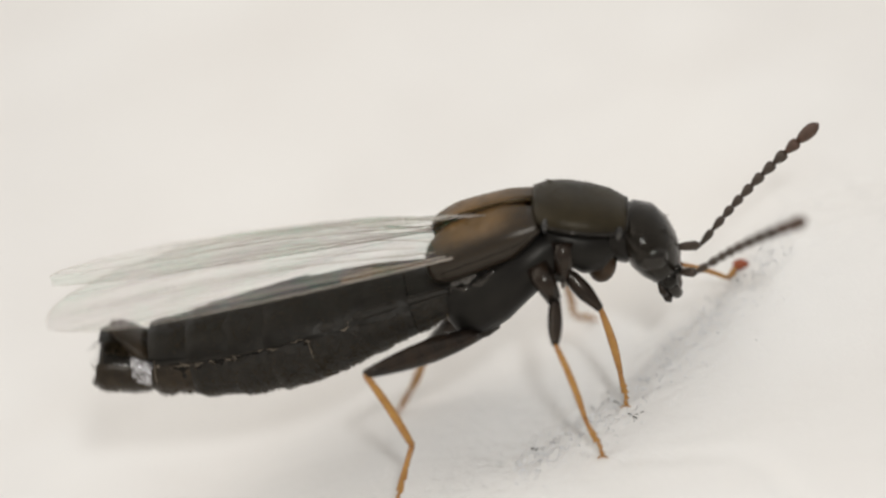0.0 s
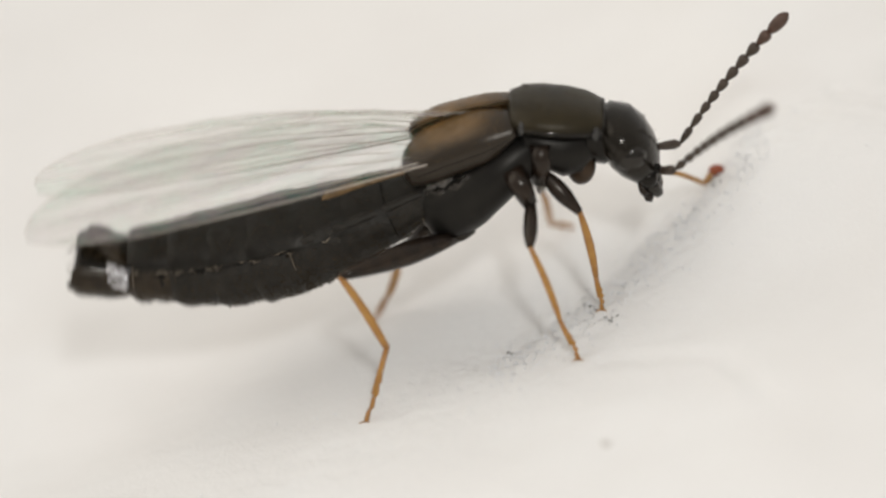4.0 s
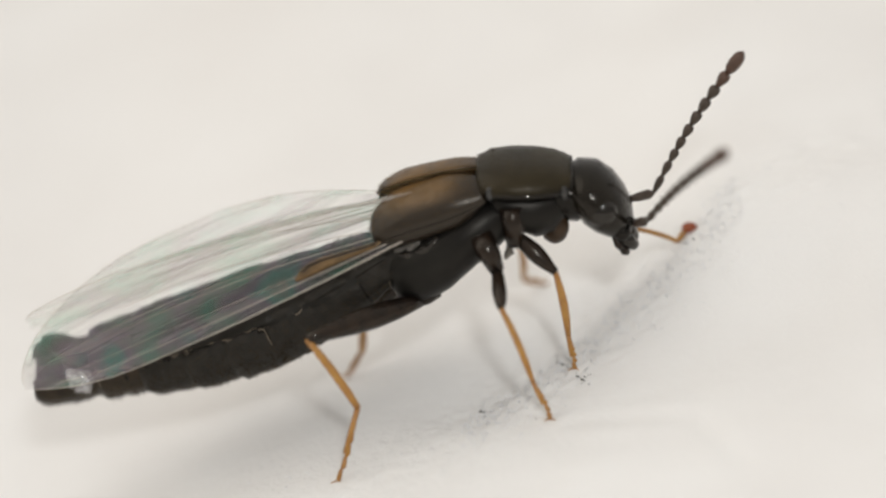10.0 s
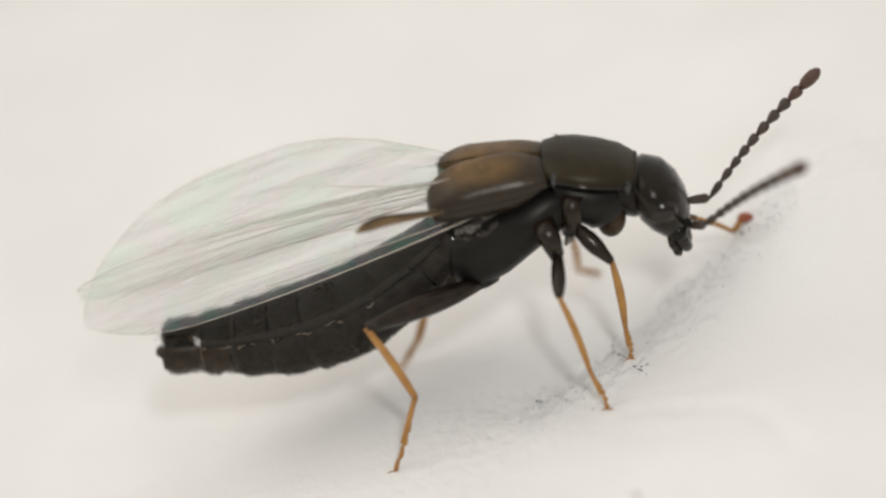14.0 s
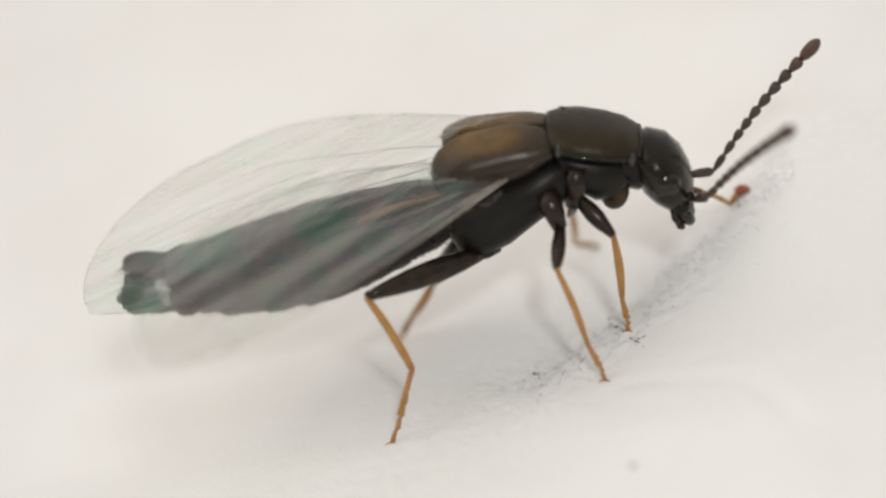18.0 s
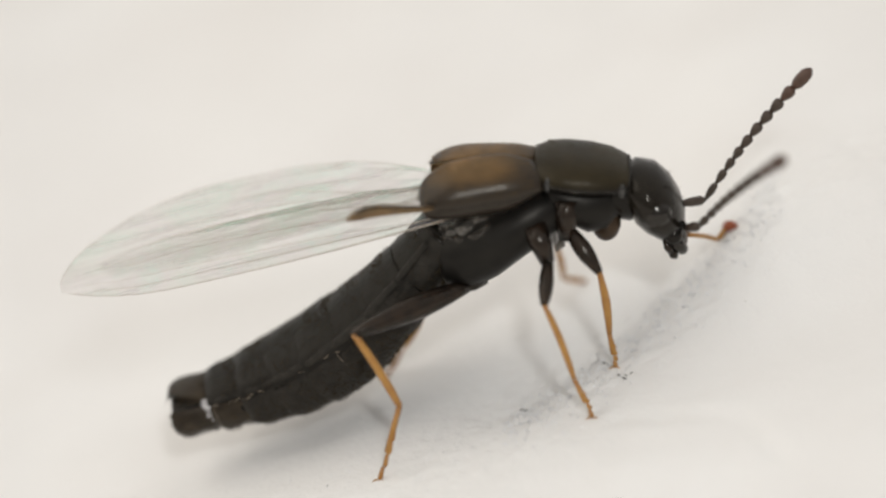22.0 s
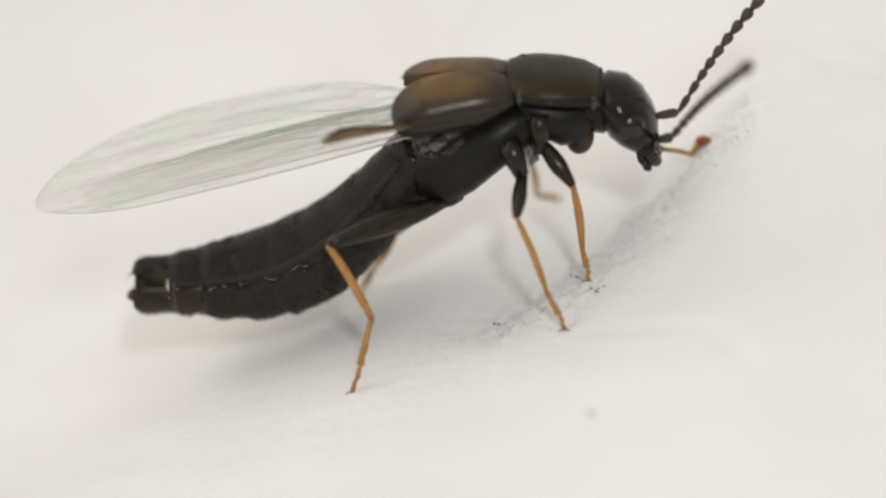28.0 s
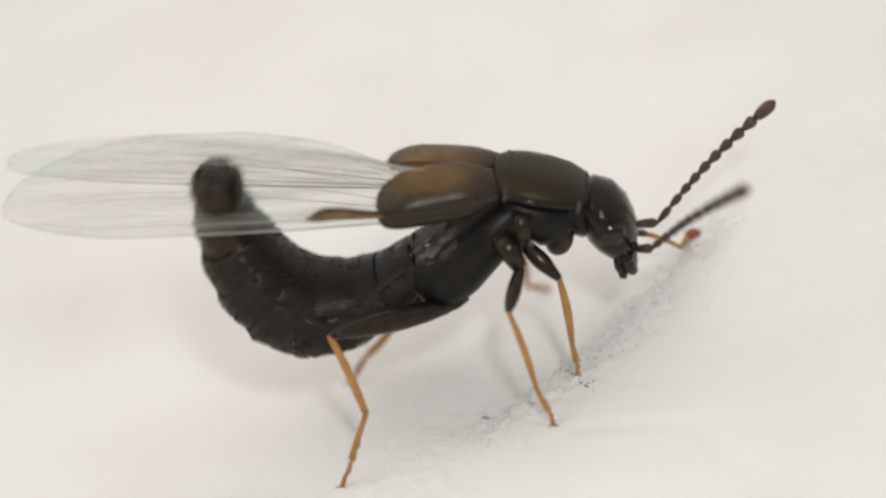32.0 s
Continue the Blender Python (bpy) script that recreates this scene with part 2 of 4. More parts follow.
def tube(points, radii, around=10):
    """A round limb through points with a radius at each."""
    pts = [Vector(p) for p in points]
    verts, faces = [], []
    for i, p in enumerate(pts):
        d = (pts[min(i + 1, len(pts) - 1)] - pts[max(i - 1, 0)]).normalized()
        side = d.cross(Vector((0.13, 1, 0.21))).normalized()
        up = side.cross(d)
        for k in range(around):
            a = 2 * math.pi * k / around
            verts.append(p + (side * math.cos(a) + up * math.sin(a)) * radii[i])
    for i in range(len(pts) - 1):
        for k in range(around):
            j = (k + 1) % around
            faces.append((i * around + k, i * around + j, (i + 1) * around + j, (i + 1) * around + k))
    faces.append(tuple(range(around))[::-1])
    faces.append(tuple(range(len(verts) - around, len(verts))))
    return verts, faces


def ball(c, rx, ry, rz, seg=16, rings=10):
    verts, faces = [], []
    for i in range(rings + 1):
        a = math.pi * i / rings
        for k in range(seg):
            b = 2 * math.pi * k / seg
            r = max(math.sin(a), 0.01)
            verts.append((c[0] + rx * r * math.cos(b), c[1] + ry * r * math.sin(b), c[2] + rz * math.cos(a)))
    for i in range(rings):
        for k in range(seg):
            j = (k + 1) % seg
            faces.append((i * seg + k, (i + 1) * seg + k, (i + 1) * seg + j, i * seg + j))
    return verts, faces


def fur(me, count, length, lean, seed, keep=None, thick=1.0):
    """Short fine hairs on a mesh, leaning one way."""
    rng, made = random.Random(seed), []
    me.update()
    polys = [p for p in me.polygons if keep is None or keep(p.center / U)]
    for p in rng.choices(polys, [q.area for q in polys], k=count):
        n = p.normal.copy()
        corners = [me.vertices[k].co / U for k in p.vertices][:4]
        a, b = rng.random(), rng.random()
        p = corners[0].lerp(corners[1], a).lerp(corners[-1].lerp(corners[-2], a), b)
        d = length * rng.uniform(0.6, 1.3)
        w = (n * 0.8 + Vector(lean) + Vector((rng.uniform(-0.3, 0.3), rng.uniform(-0.3, 0.3), rng.uniform(-0.2, 0.2)))).normalized()
        made.append(tube([p - n * 4, p + w * d * 0.55, p + w * d + Vector(lean) * d * 0.25], [0.28 * thick, 0.22 * thick, 0.1 * thick], 3))
    return mesh_from(*join(*made))


def spindle(length, radii, bow=0.0, steps=12, around=10):
    """A limb along -z from its joint, with radii spread along it."""
    pts, rr = [], []
    for i in range(steps + 1):
        s = i / steps
        pts.append((bow * math.sin(math.pi * s), 0, -length * s))
        f = s * (len(radii) - 1)
        k = min(int(f), len(radii) - 2)
        rr.append(radii[k] + (radii[k + 1] - radii[k]) * (f - k))
    return tube(pts, rr, around)


# ---- ground: a white tissue, gently rising ----
def ground_height(x, y):
    wide, deep = 180 if x < 640 else 700, 180 if y < 190 else 600
    z = -304 + 360 * math.tanh(x / 1200) + 150 * math.exp(-((x - 640) / wide) ** 2 / 2 - ((y - 190) / deep) ** 2 / 2)
    # it sags away behind the hind feet
    a, b = max(0.0, min(1.0, (-40 - x) / 800)), max(0.0, min(1.0, (y + 420) / 520))
    z -= 110 * a * a * (3 - 2 * a) * b * b * (3 - 2 * b)
    # a shallow trough runs under the fore body, falling away behind the feet
    a, b = Vector((150, -20)), Vector((450, 200))
    p = Vector((x, y))
    k = (p - a).dot(b - a) / (b - a).length_squared
    off = (p - a - (b - a) * k)
    d = off.length * (1 if off.y > 0 else -1)
    run = math.exp(-max(0, abs(k - 0.45) - 0.5) ** 2 / 0.07)
    z += run * -34 * math.exp(-((d + 40) / (110 if d > -40 else 70)) ** 2)
    return z


CREASE = [Vector((330, -250)), Vector((430, -290)), Vector((520, -330)), Vector((560, -420)), Vector((600, -520))]


def crease(x, y):
    p, best = Vector((x, y)), 1e9
    for a, b in zip(CREASE, CREASE[1:]):
        k = max(0, min(1, (p - a).dot(b - a) / (b - a).length_squared))
        best = min(best, (p - a.lerp(b, k)).length)
    return -3.5 * math.exp(-(best / 18) ** 2) + 2 * math.exp(-((best - 32) / 20) ** 2)


def fuzzy(x, y):
    """How loose the paper's nap is: most along the hollow under the fore body."""
    d = (x - 338) * -0.573 + (y + 20) * 0.819
    return 0.4 + 3.2 * math.exp(-(d / 120) ** 2) * max(0.5, min(1.0, (x + 100) / 300))


def ground_rough(x, y):
    far = min(1.0, math.hypot(x, y) / 2500)
    z = 7 * noise.noise((x / 170, y / 170, 3)) + 2.2 * noise.noise((x / 42, y / 42, 8)) + (fuzzy(x, y) * (2.6 * noise.noise((x / 13, y / 13, 1)) + 2.2 * noise.noise((x / 24, y / 17, 4))) if abs(x - 160) < 1100 and abs(y) < 800 else 0)
    if 200 < x < 720 and -640 < y < -130:
        z += crease(x, y)
    z += 60 * far * noise.noise((x / 1100, y / 1100, 5)) + 150 * max(0, math.hypot(x, y) / 6000 - 0.3) * noise.noise((x / 5000, y / 5000, 9))
    return z


def build_ground():
    n = 420
    axis = [900 * math.sinh(5.2 * (i / n * 2 - 1)) / math.sinh(5.2) * 28 for i in range(n + 1)]
    xs, ys = [160 + a for a in axis], [100 + a for a in axis]
    verts = [(x, y, ground_height(x, y) + ground_rough(x, y)) for y in ys for x in xs]
    w = n + 1
    faces = [(j * w + i, j * w + i + 1, (j + 1) * w + i + 1, (j + 1) * w + i) for j in range(n) for i in range(n)]
    ob = new("ground", mesh_from(verts, faces))
    ob.data.materials.append(PAPER)
    ob.location = ORIGIN
    return tagged(ob, "soft white tissue paper with faint creases and fuzz", "paper", kind="structure")


build_ground()


def build_fuzz():
    """Loose paper fibres that stand off the tissue round the feet."""
    rng, made = random.Random(5), []
    while len(made) < 50:
        s = rng.random()
        x, y = -420 + 1150 * s + rng.gauss(0, 90), -300 + 460 * s + rng.gauss(0, 150)
        z = ground_height(x, y) + ground_rough(x, y)
        a, d, rise = rng.uniform(0, 6.28), rng.uniform(8, 20), rng.uniform(0, 2)
        p, q = Vector((x, y, z)), Vector((math.cos(a) * d, math.sin(a) * d, 0))
        w = Vector((-q.y, q.x, 0)) * rng.uniform(-0.4, 0.4)
        made.append(tube([p - Vector((0, 0, 1)), p + q * 0.5 + w + Vector((0, 0, rise)), p + q + Vector((0, 0, rng.uniform(-1, rise)))], [0.8, 0.9, 0.5], 4))
    for _ in range(1300):
        x = 130 + 500 * rng.random()
        y = -30 + 0.70 * (x - 338) + rng.gauss(0, 48)
        p = Vector((x, y, ground_height(x, y) + ground_rough(x, y)))
        a, d = rng.uniform(0, 6.28), rng.uniform(3, 9)
        q = Vector((math.cos(a) * d, math.sin(a) * d, 0))
        made.append(tube([p - Vector((0, 0, 1)), p + q * 0.5 + Vector((0, 0, rng.uniform(2, 6))), p + q + Vector((0, 0, rng.uniform(-1, 4)))], [0.7, 0.9, 0.5], 4))
    ob = new("tissue_fuzz", mesh_from(*join(*made)))
    ob.data.materials.append(FIBRE)
    ob.location = ORIGIN
    return tagged(ob, "fine white paper fibres standing off the tissue", "paper fuzz", kind="stuff")


build_fuzz()

# ---- the beetle ----
BASE = Vector((160, 0, ground_height(160, 0)))
beetle = new("rove_beetle")
beetle.location = ORIGIN + BASE * U
tagged(beetle, "glossy black rove beetle with brown wing cases and amber legs", "beetle")
NECK = Vector((159.4, 0, 134.1))     # joint between prothorax and hind thorax, at rest


def rel(stations, p):
    return [(s[0] - p[0], s[1] - p[2], *s[2:]) for s in stations]


def from_neck(x, y, z):
    return Vector((x, y, z)) - NECK


# prothorax and head turn about the neck joint
SHIELD_RINGS = [(164, 148, 64, 28, 9, -8), (184, 148, 80, 34, 10, -5), (216, 147, 86, 37, 11, -2), (254, 145, 84, 37, 11, 1), (290, 143, 76, 34, 10, 4), (312, 142, 62, 26, 8, 8)]
pronotum = part("pronotum", mesh_from(*loft(rel(SHIELD_RINGS, NECK), around=48, boxy=0.84)), SHIELD, beetle, "olive-black flat-domed shield behind the head")
part("fur", fur(pronotum.data, 1100, 3.6, (-1.3, 0, -0.1), 21, lambda c: c.z > 16), HAIR, pronotum, "fine brown hairs")
for side in (-1, 1):
    part("hind_corner", mesh_from(*ball((176 - NECK.x, side * 71, 150 - NECK.z), 6, 7, 14, 14, 10)), GLINT_RIDGE, pronotum, "glossy black ridge at the hind corner with a painted bluish glint")
rim_line = [Vector((317 + 5 * math.sin(a), 60 * math.cos(a), 138 + 30 * math.sin(a))) - NECK for a in (radians(10 + 10 * k) for k in range(17))]
part("front_rim", mesh_from(*tube(rim_line, [2.2] * 17, 8)), EYE, pronotum, "glossy front rim")
for side in (-1, 1):
    margin = [Vector((x + 3, side * (w + 1) * 0.995, z + 2)) - NECK for x, z, w, hu, hd, lean in SHIELD_RINGS]
    part("side_margin", mesh_from(*tube(margin, [1.6, 2.2, 2.2, 2.2, 2.2, 1.8], 8)), EYE, pronotum, "glossy side margin")
    part("front_corner", mesh_from(*ball((306 - NECK.x, side * 68, 143 - NECK.z), 7, 6, 13, 14, 10)), GLINT_RIDGE, pronotum, "glossy black ridge at the front corner with a painted bluish glint")
prosternum = part("prosternum", mesh_from(*loft(rel([(186, 112, 56, 40, -12), (214, 100, 66, 50, -7), (250, 90, 68, 56, -4), (284, 92, 60, 54, -3), (306, 104, 44, 42, 1)], NECK))), PLATE, beetle)
for side in (-1, 1):
    part("coxa", mesh_from(*tube([from_neck(212, side * 46, 112), from_neck(214, side * 54, 76), from_neck(214, side * 60, 40)], [24, 21, 14], 12)), FEMUR, prosternum, "dark brown hip joint")
    part("coxa", mesh_from(*ball((286 - NECK.x, side * 26, 58 - NECK.z), 26, 22, 34)), CHEST_BROWN, prosternum, "brown amber hip joint")
head = part("head", mesh_from(*loft(rel([(314, 134, 42, 24, 5), (328, 126, 66, 40, 12), (352, 109, 78, 54, 18), (375, 90, 79, 53, 22), (394, 71, 70, 45, 25), (407, 53, 54, 36, 28), (414, 36, 36, 24, 30)], NECK), around=40)), HEAD, beetle, "glossy black rounded head")
hx, hz = NECK.x, NECK.z
part("fur", fur(head.data, 90, 5, (0.3, 0, 0.3), 22, lambda c: c.z > -40), HAIR, head, "fine brown hairs")
part("neck", mesh_from(*loft(rel([(294, 120, 52, 34, 58, 4), (314, 120, 52, 34, 62, 6), (336, 114, 54, 34, 58, 10)], NECK))), BLACK, head, "glossy black neck")
for side in (-1, 1):
    part("eye", mesh_from(*ball((369 - hx, side * 60, 97 - hz), 29, 21, 27, 24, 16)), EYE, head, "glossy black eye")
    jaw = tube([(400 - hx, side * 36, 44 - hz), (413 - hx, side * 42, 30 - hz), (422 - hx, side * 36, 18 - hz), (424 - hx, side * 18, 7 - hz), (421 - hx, side * 4, 2 - hz)], [14, 13, 11, 8, 3], 12)
    part("mandible", mesh_from(*jaw), EYE, head, "glossy dark curved jaw")
    palp = join(tube([(390 - hx, side * 40, 40 - hz), (396 - hx, side * 48, 26 - hz), (403 - hx, side * 46, 16 - hz)], [6, 8, 7]), ball((406 - hx, side * 44, 12 - hz), 8, 8, 10, 12, 8), ball((411 - hx, side * 38, 5 - hz), 5, 5, 7, 10, 6))
    part("palp", mesh_from(*palp), FEMUR, head, "short brown mouth feeler")
    part("cheek", mesh_from(*ball((404 - hx, side * 50, 50 - hz), 16, 14, 17)), BLACK, head)
    part("feeler_socket", mesh_from(*ball((416 - hx, side * 40, 66 - hz), 11, 10, 10)), BLACK, head)
part("labrum", mesh_from(*loft(rel([(408, 40, 30, 12, 34), (421, 28, 28, 11, 36), (428, 18, 20, 7, 38)], NECK))), EYE, head, "glossy upper lip")
part("clypeus", mesh_from(*loft(rel([(400, 62, 34, 14, 32), (414, 46, 34, 14, 34), (422, 30, 28, 12, 36)], NECK))), BLACK, head)


def feeler(name, start, elbow, tip, label):
    """A beaded antenna: long first joint, then ten beads that widen to the tip."""
    s, e, t = Vector(), Vector(elbow) - Vector(start), Vector(tip) - Vector(start)
    root = part(name, mesh_from(*tube([s, s.lerp(e, 0.35), s.lerp(e, 0.8), e], [5, 8, 9, 4])), FEELER, head, label, at=start)
    n, total = 10, (t - e).length
    lengths = [1.15, 0.95, 0.8, 0.8, 0.85, 0.9, 0.9, 0.9, 0.95, 1.5]
    k, run = total / sum(lengths), 0.0
    d = (t - e).normalized()
    sag = d.cross(Vector((0, 1, 0))).normalized()
    for i in range(n):
        a, b = run, run + lengths[i] * k
        run = b
        wide = 7.2 + 4.6 * (i / n)
        f = [0.38, 0.62, 0.9, 1.0, 0.86, 0.4] if i < n - 1 else [0.5, 0.9, 1.05, 1.0, 0.7, 0.2]
        pts = [e + d * (a + (b - a) * q) + sag * 9 * math.sin(math.pi * (a + (b - a) * q) / total) for q in (0.0, 0.2, 0.46, 0.7, 0.88, 1.0)]
        part("bead", mesh_from(*tube(pts, [wide * q for q in f], 12)), FEELER_TIP if i > n - 3 else FEELER, root)
    return root


far_feeler = feeler("antenna", from_neck(420, 40, 68), from_neck(464, 62, 66), from_neck(635, 90, 318), "upright dark beaded feeler")
near_feeler = feeler("antenna", from_neck(424, -42, 62), from_neck(447, -70, 80), from_neck(585, -280, 313), "dark beaded feeler bent towards the side")

# hind thorax turns about the same joint
thorax = part("hind_thorax", mesh_from(*loft(rel([(-3, -16, 60, 41, -10), (14, -24, 80, 60, -9), (51, -16, 90, 74, -10), (96, 14, 92, 70, -13), (143, 52, 86, 62, -13), (183, 77, 72, 52, -16), (212, 91, 50, 37, -16)], NECK), boxy=0.92)), PLATE, beetle, "dull black chest plate of the hind thorax")

# wing cases
ELYTRON_L, ELYTRON_W, ELYTRON_H = 216, 84, 58


def elytron_sheet(side, inset=0.0, drop=0.0):
    """The bent sheet of a wing case: a domed back, then a short steep fold along the outer side."""
    n, m, rows = 34, 24, []
    for i in range(n + 1):
        s = i / n
        x = 12 - ELYTRON_L * s + (4 if inset else 0) * (s - 0.5)
        tail = max(0.0, (s - 0.66) / 0.34)
        brow = max(0.0, (0.34 - s) / 0.34)
        shrink = (0.16 + 0.84 * math.sqrt(max(0.0, 1 - tail ** 2.3))) * (1 - 0.34 * brow ** 2)
        wide = ELYTRON_W * (0.94 + 0.08 * math.sin(math.pi * s))
        high = ELYTRON_H * (0.9 + 0.1 * math.sin(math.pi * min(1, s * 1.2))) * (1 - 0.12 * brow ** 2)
        deep = 32 * (1 - 0.8 * brow ** 1.4)
        line = []
        for k in range(m + 1):
            v = k / m
            if v < 0.76:
                a = (1 - v / 0.76) * math.pi / 2
                y, z = wide - wide * math.cos(a) ** 0.85, 10 + (high - 10) * math.sin(a) ** 0.9
            else:
                q = (v - 0.76) / 0.24
                y, z = 2.5 * math.sin(math.pi * min(1, q * 3)) * (q < 0.34) + 16 * q * q, 10 - deep * q
            yc, zc = wide * 0.5, 18.0
            y, z = yc + (y - yc) * shrink * (1 - inset), zc + (z - zc) * (shrink * 0.85 + 0.15) * (1 - inset)
            line.append((x, -side * y, z - 12 * tail ** 2 - (drop if v < 0.76 else 0)))
        rows.append(line)
    return n, m, [p for line in rows for p in line]


def elytron_mesh(side, lining=False):
    n, m, top = elytron_sheet(side)
    w = m + 1
    k0 = len(top)
    if lining:
        low = elytron_sheet(side, 0.08, 4)[2]
        return low, [((i + 1) * w + k, (i + 1) * w + k + 1, i * w + k + 1, i * w + k) for i in range(n) for k in range(m)]
    low = elytron_sheet(side, 0.02, 2)[2]
    faces = [(i * w + k, i * w + k + 1, (i + 1) * w + k + 1, (i + 1) * w + k) for i in range(n) for k in range(m)]
    rim = [k for k in range(w)] + [i * w + m for i in range(1, n + 1)] + [n * w + k for k in range(m - 1, -1, -1)] + [i * w for i in range(n - 1, 0, -1)]
    for i, a in enumerate(rim):
        b = rim[(i + 1) % len(rim)]
        faces.append((b, a, k0 + a, k0 + b))
    return top + low, faces


elytra = {}
for side in (-1, 1):
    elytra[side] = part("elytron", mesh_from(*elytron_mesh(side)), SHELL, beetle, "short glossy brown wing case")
    n, m, sheet = elytron_sheet(side)
    ridge = [Vector(sheet[i * (m + 1) + 19]) for i in range(2, n - 3)]
    part("side_ridge", mesh_from(*tube(ridge, [0.5] + [1.0] * (len(ridge) - 2) + [0.5], 8)), BLACK, elytra[side], "raised glossy side edge")
    part("lining", mesh_from(*elytron_mesh(side, True)), LINING, elytra[side], "pale tan underside")
    part("fur", fur(elytra[side].data, 900, 3.8, (-1.3, 0, 0), 30 + side, lambda c: c.z > 18 and c.x < 0), HAIR_GOLD, elytra[side], "fine brown hairs")

# clear hind wings
WING_L, WING_W = 820, 270


def wing_edge(s):
    """Front edge and rear edge of the wing, s from root to tip."""
    tip = max(0, (s - 0.72) / 0.28)
    lead = -14 * math.sin(math.pi * min(1, s * 1.1)) + 66 * tip ** 2.6
    full = WING_W * (0.26 + 0.74 * math.sin(math.pi / 2 * min(1, s / 0.52)) ** 1.1)
    rear = 66 + (full - 66) * max(0.0, 1 - max(0, (s - 0.6) / 0.4) ** 2.2) ** 0.6
    return lead, max(rear if s > 0.4 else full, lead + 1)


def wing_point(s, v, side, lift=0.0):
    """A place on the wing skin, which is pleated like a fan and wrinkled across."""
    lead, rear = wing_edge(s)
    y = lead + (rear - lead) * v
    spread = math.sin(math.pi * min(1, s * 1.15 + 0.1))
    pleat = 5.5 * math.sin(31 * v ** 1.2 + 1.5 * s) * min(1, 4 * v) * spread
    wrinkle = 5 * noise.noise((s * 5, v * 4, 2 + side)) + 3 * noise.noise((s * 14, v * 5, 7 + side))
    z = 16 * math.sin(math.pi * v) * math.sin(math.pi * s) + (pleat + wrinkle) * (0.15 + v) / 1.15 + 14 * s * s * v
    return (-WING_L * s, -side * y, z + lift)


def wing_line(line, side, steps=18):
    """A vein from one place of the skin to another: v0, v1, s0, s1, radius at start and end."""
    v0, v1, s0, s1, r0, r1 = line
    qs = [i / steps for i in range(steps + 1)]
    pts = [wing_point(s0 + (s1 - s0) * q, v0 + (v1 - v0) * q ** 0.8, side, 0.5) for q in qs]
    return tube(pts, [0.75 * (r0 + (r1 - r0) * q) for q in qs], 6)


WING_VEINS = [(0.0, 0.0, 0.02, 0.985, 2.6, 0.7), (0.06, 0.09, 0.05, 0.93, 1.7, 0.4), (0.12, 0.2, 0.3, 0.95, 0.7, 0.3), (0.2, 0.36, 0.16, 0.86, 1.3, 0.4), (0.3, 0.52, 0.2, 0.74, 0.9, 0.4), (0.4, 0.76, 0.12, 0.62, 1.0, 0.4), (0.3, 0.44, 0.45, 0.93, 0.6, 0.3), (0.5, 0.66, 0.42, 0.86, 0.6, 0.3)]


def build_wing(side):
    """One clear sheet with its veins, and the brown strut along the first part of its front edge."""
    n, m = 74, 44
    verts = [wing_point(i / n, k / m, side) for i in range(n + 1) for k in range(m + 1)]
    w = m + 1
    faces = [(i * w + k, i * w + k + 1, (i + 1) * w + k + 1, (i + 1) * w + k) for i in range(n) for k in range(m)]
    wing = part("hind_wing", mesh_from(verts, faces), SKIN, beetle, "thin clear shimmering hind wing")
    for line in WING_VEINS:
        part("vein", mesh_from(*wing_line(line, side)), VEIN, wing)
    rim = [wing_point(math.sin(math.pi / 2 * i / 40) * 0.999, 1.0, side) for i in range(41)]
    part("vein", mesh_from(*tube(rim, [0.5] * 41, 6)), VEIN, wing)
    # a flat blade that widens to a hooked end
    if side > 0:
        return wing, None
    stations = [(-150, 0, 3, 4), (-165, 0, 4, 6), (-185, 1, 4, 7), (-215, 2, 4, 9), (-250, 3, 4, 12), (-275, 1, 4, 13), (-292, -3, 3, 10), (-302, -7, 2, 5)]
    strut = part("wing_strut", mesh_from(*loft([(x, z, wide, high, 0) for x, z, wide, high in stations], around=14, caps=3)), STRUT, beetle, "brown strut at the root of the hind wing")
    part("strut_rib", mesh_from(*tube([(x, -4.5, z + high * 0.8) for x, z, wide, high in stations[:-1]], [2, 2.2, 2.4, 2.4, 2.4, 2.2, 1.4], 8)), FEMUR, strut, "dark rib of the strut")
    return wing, strut


wings = {side: build_wing(side) for side in (-1, 1)}

# crumpled shining skin on the back of the hind thorax, seen when the wing cases stand open
THORAX_RINGS = [(-3, -16, 60, 41, -10), (14, -24, 80, 60, -9), (51, -16, 90, 74, -10), (96, 14, 92, 70, -13), (143, 52, 86, 62, -13)]


def thorax_skin(s, angle, side, off):
    """A place on the hind thorax: s from its hind end forwards, angle up from the flank."""
    f = s * (len(THORAX_RINGS) - 1.001)
    k = int(f)
    x, z, w, h, lean = (a + (b - a) * (f - k) for a, b in zip(THORAX_RINGS[k], THORAX_RINGS[k + 1]))
    c, q = math.cos(radians(angle)), math.sin(radians(angle))
    return Vector((x + math.sin(radians(lean)) * q * (h + off), side * (w + off) * c, z + math.cos(radians(lean)) * q * (h + off))) - NECK


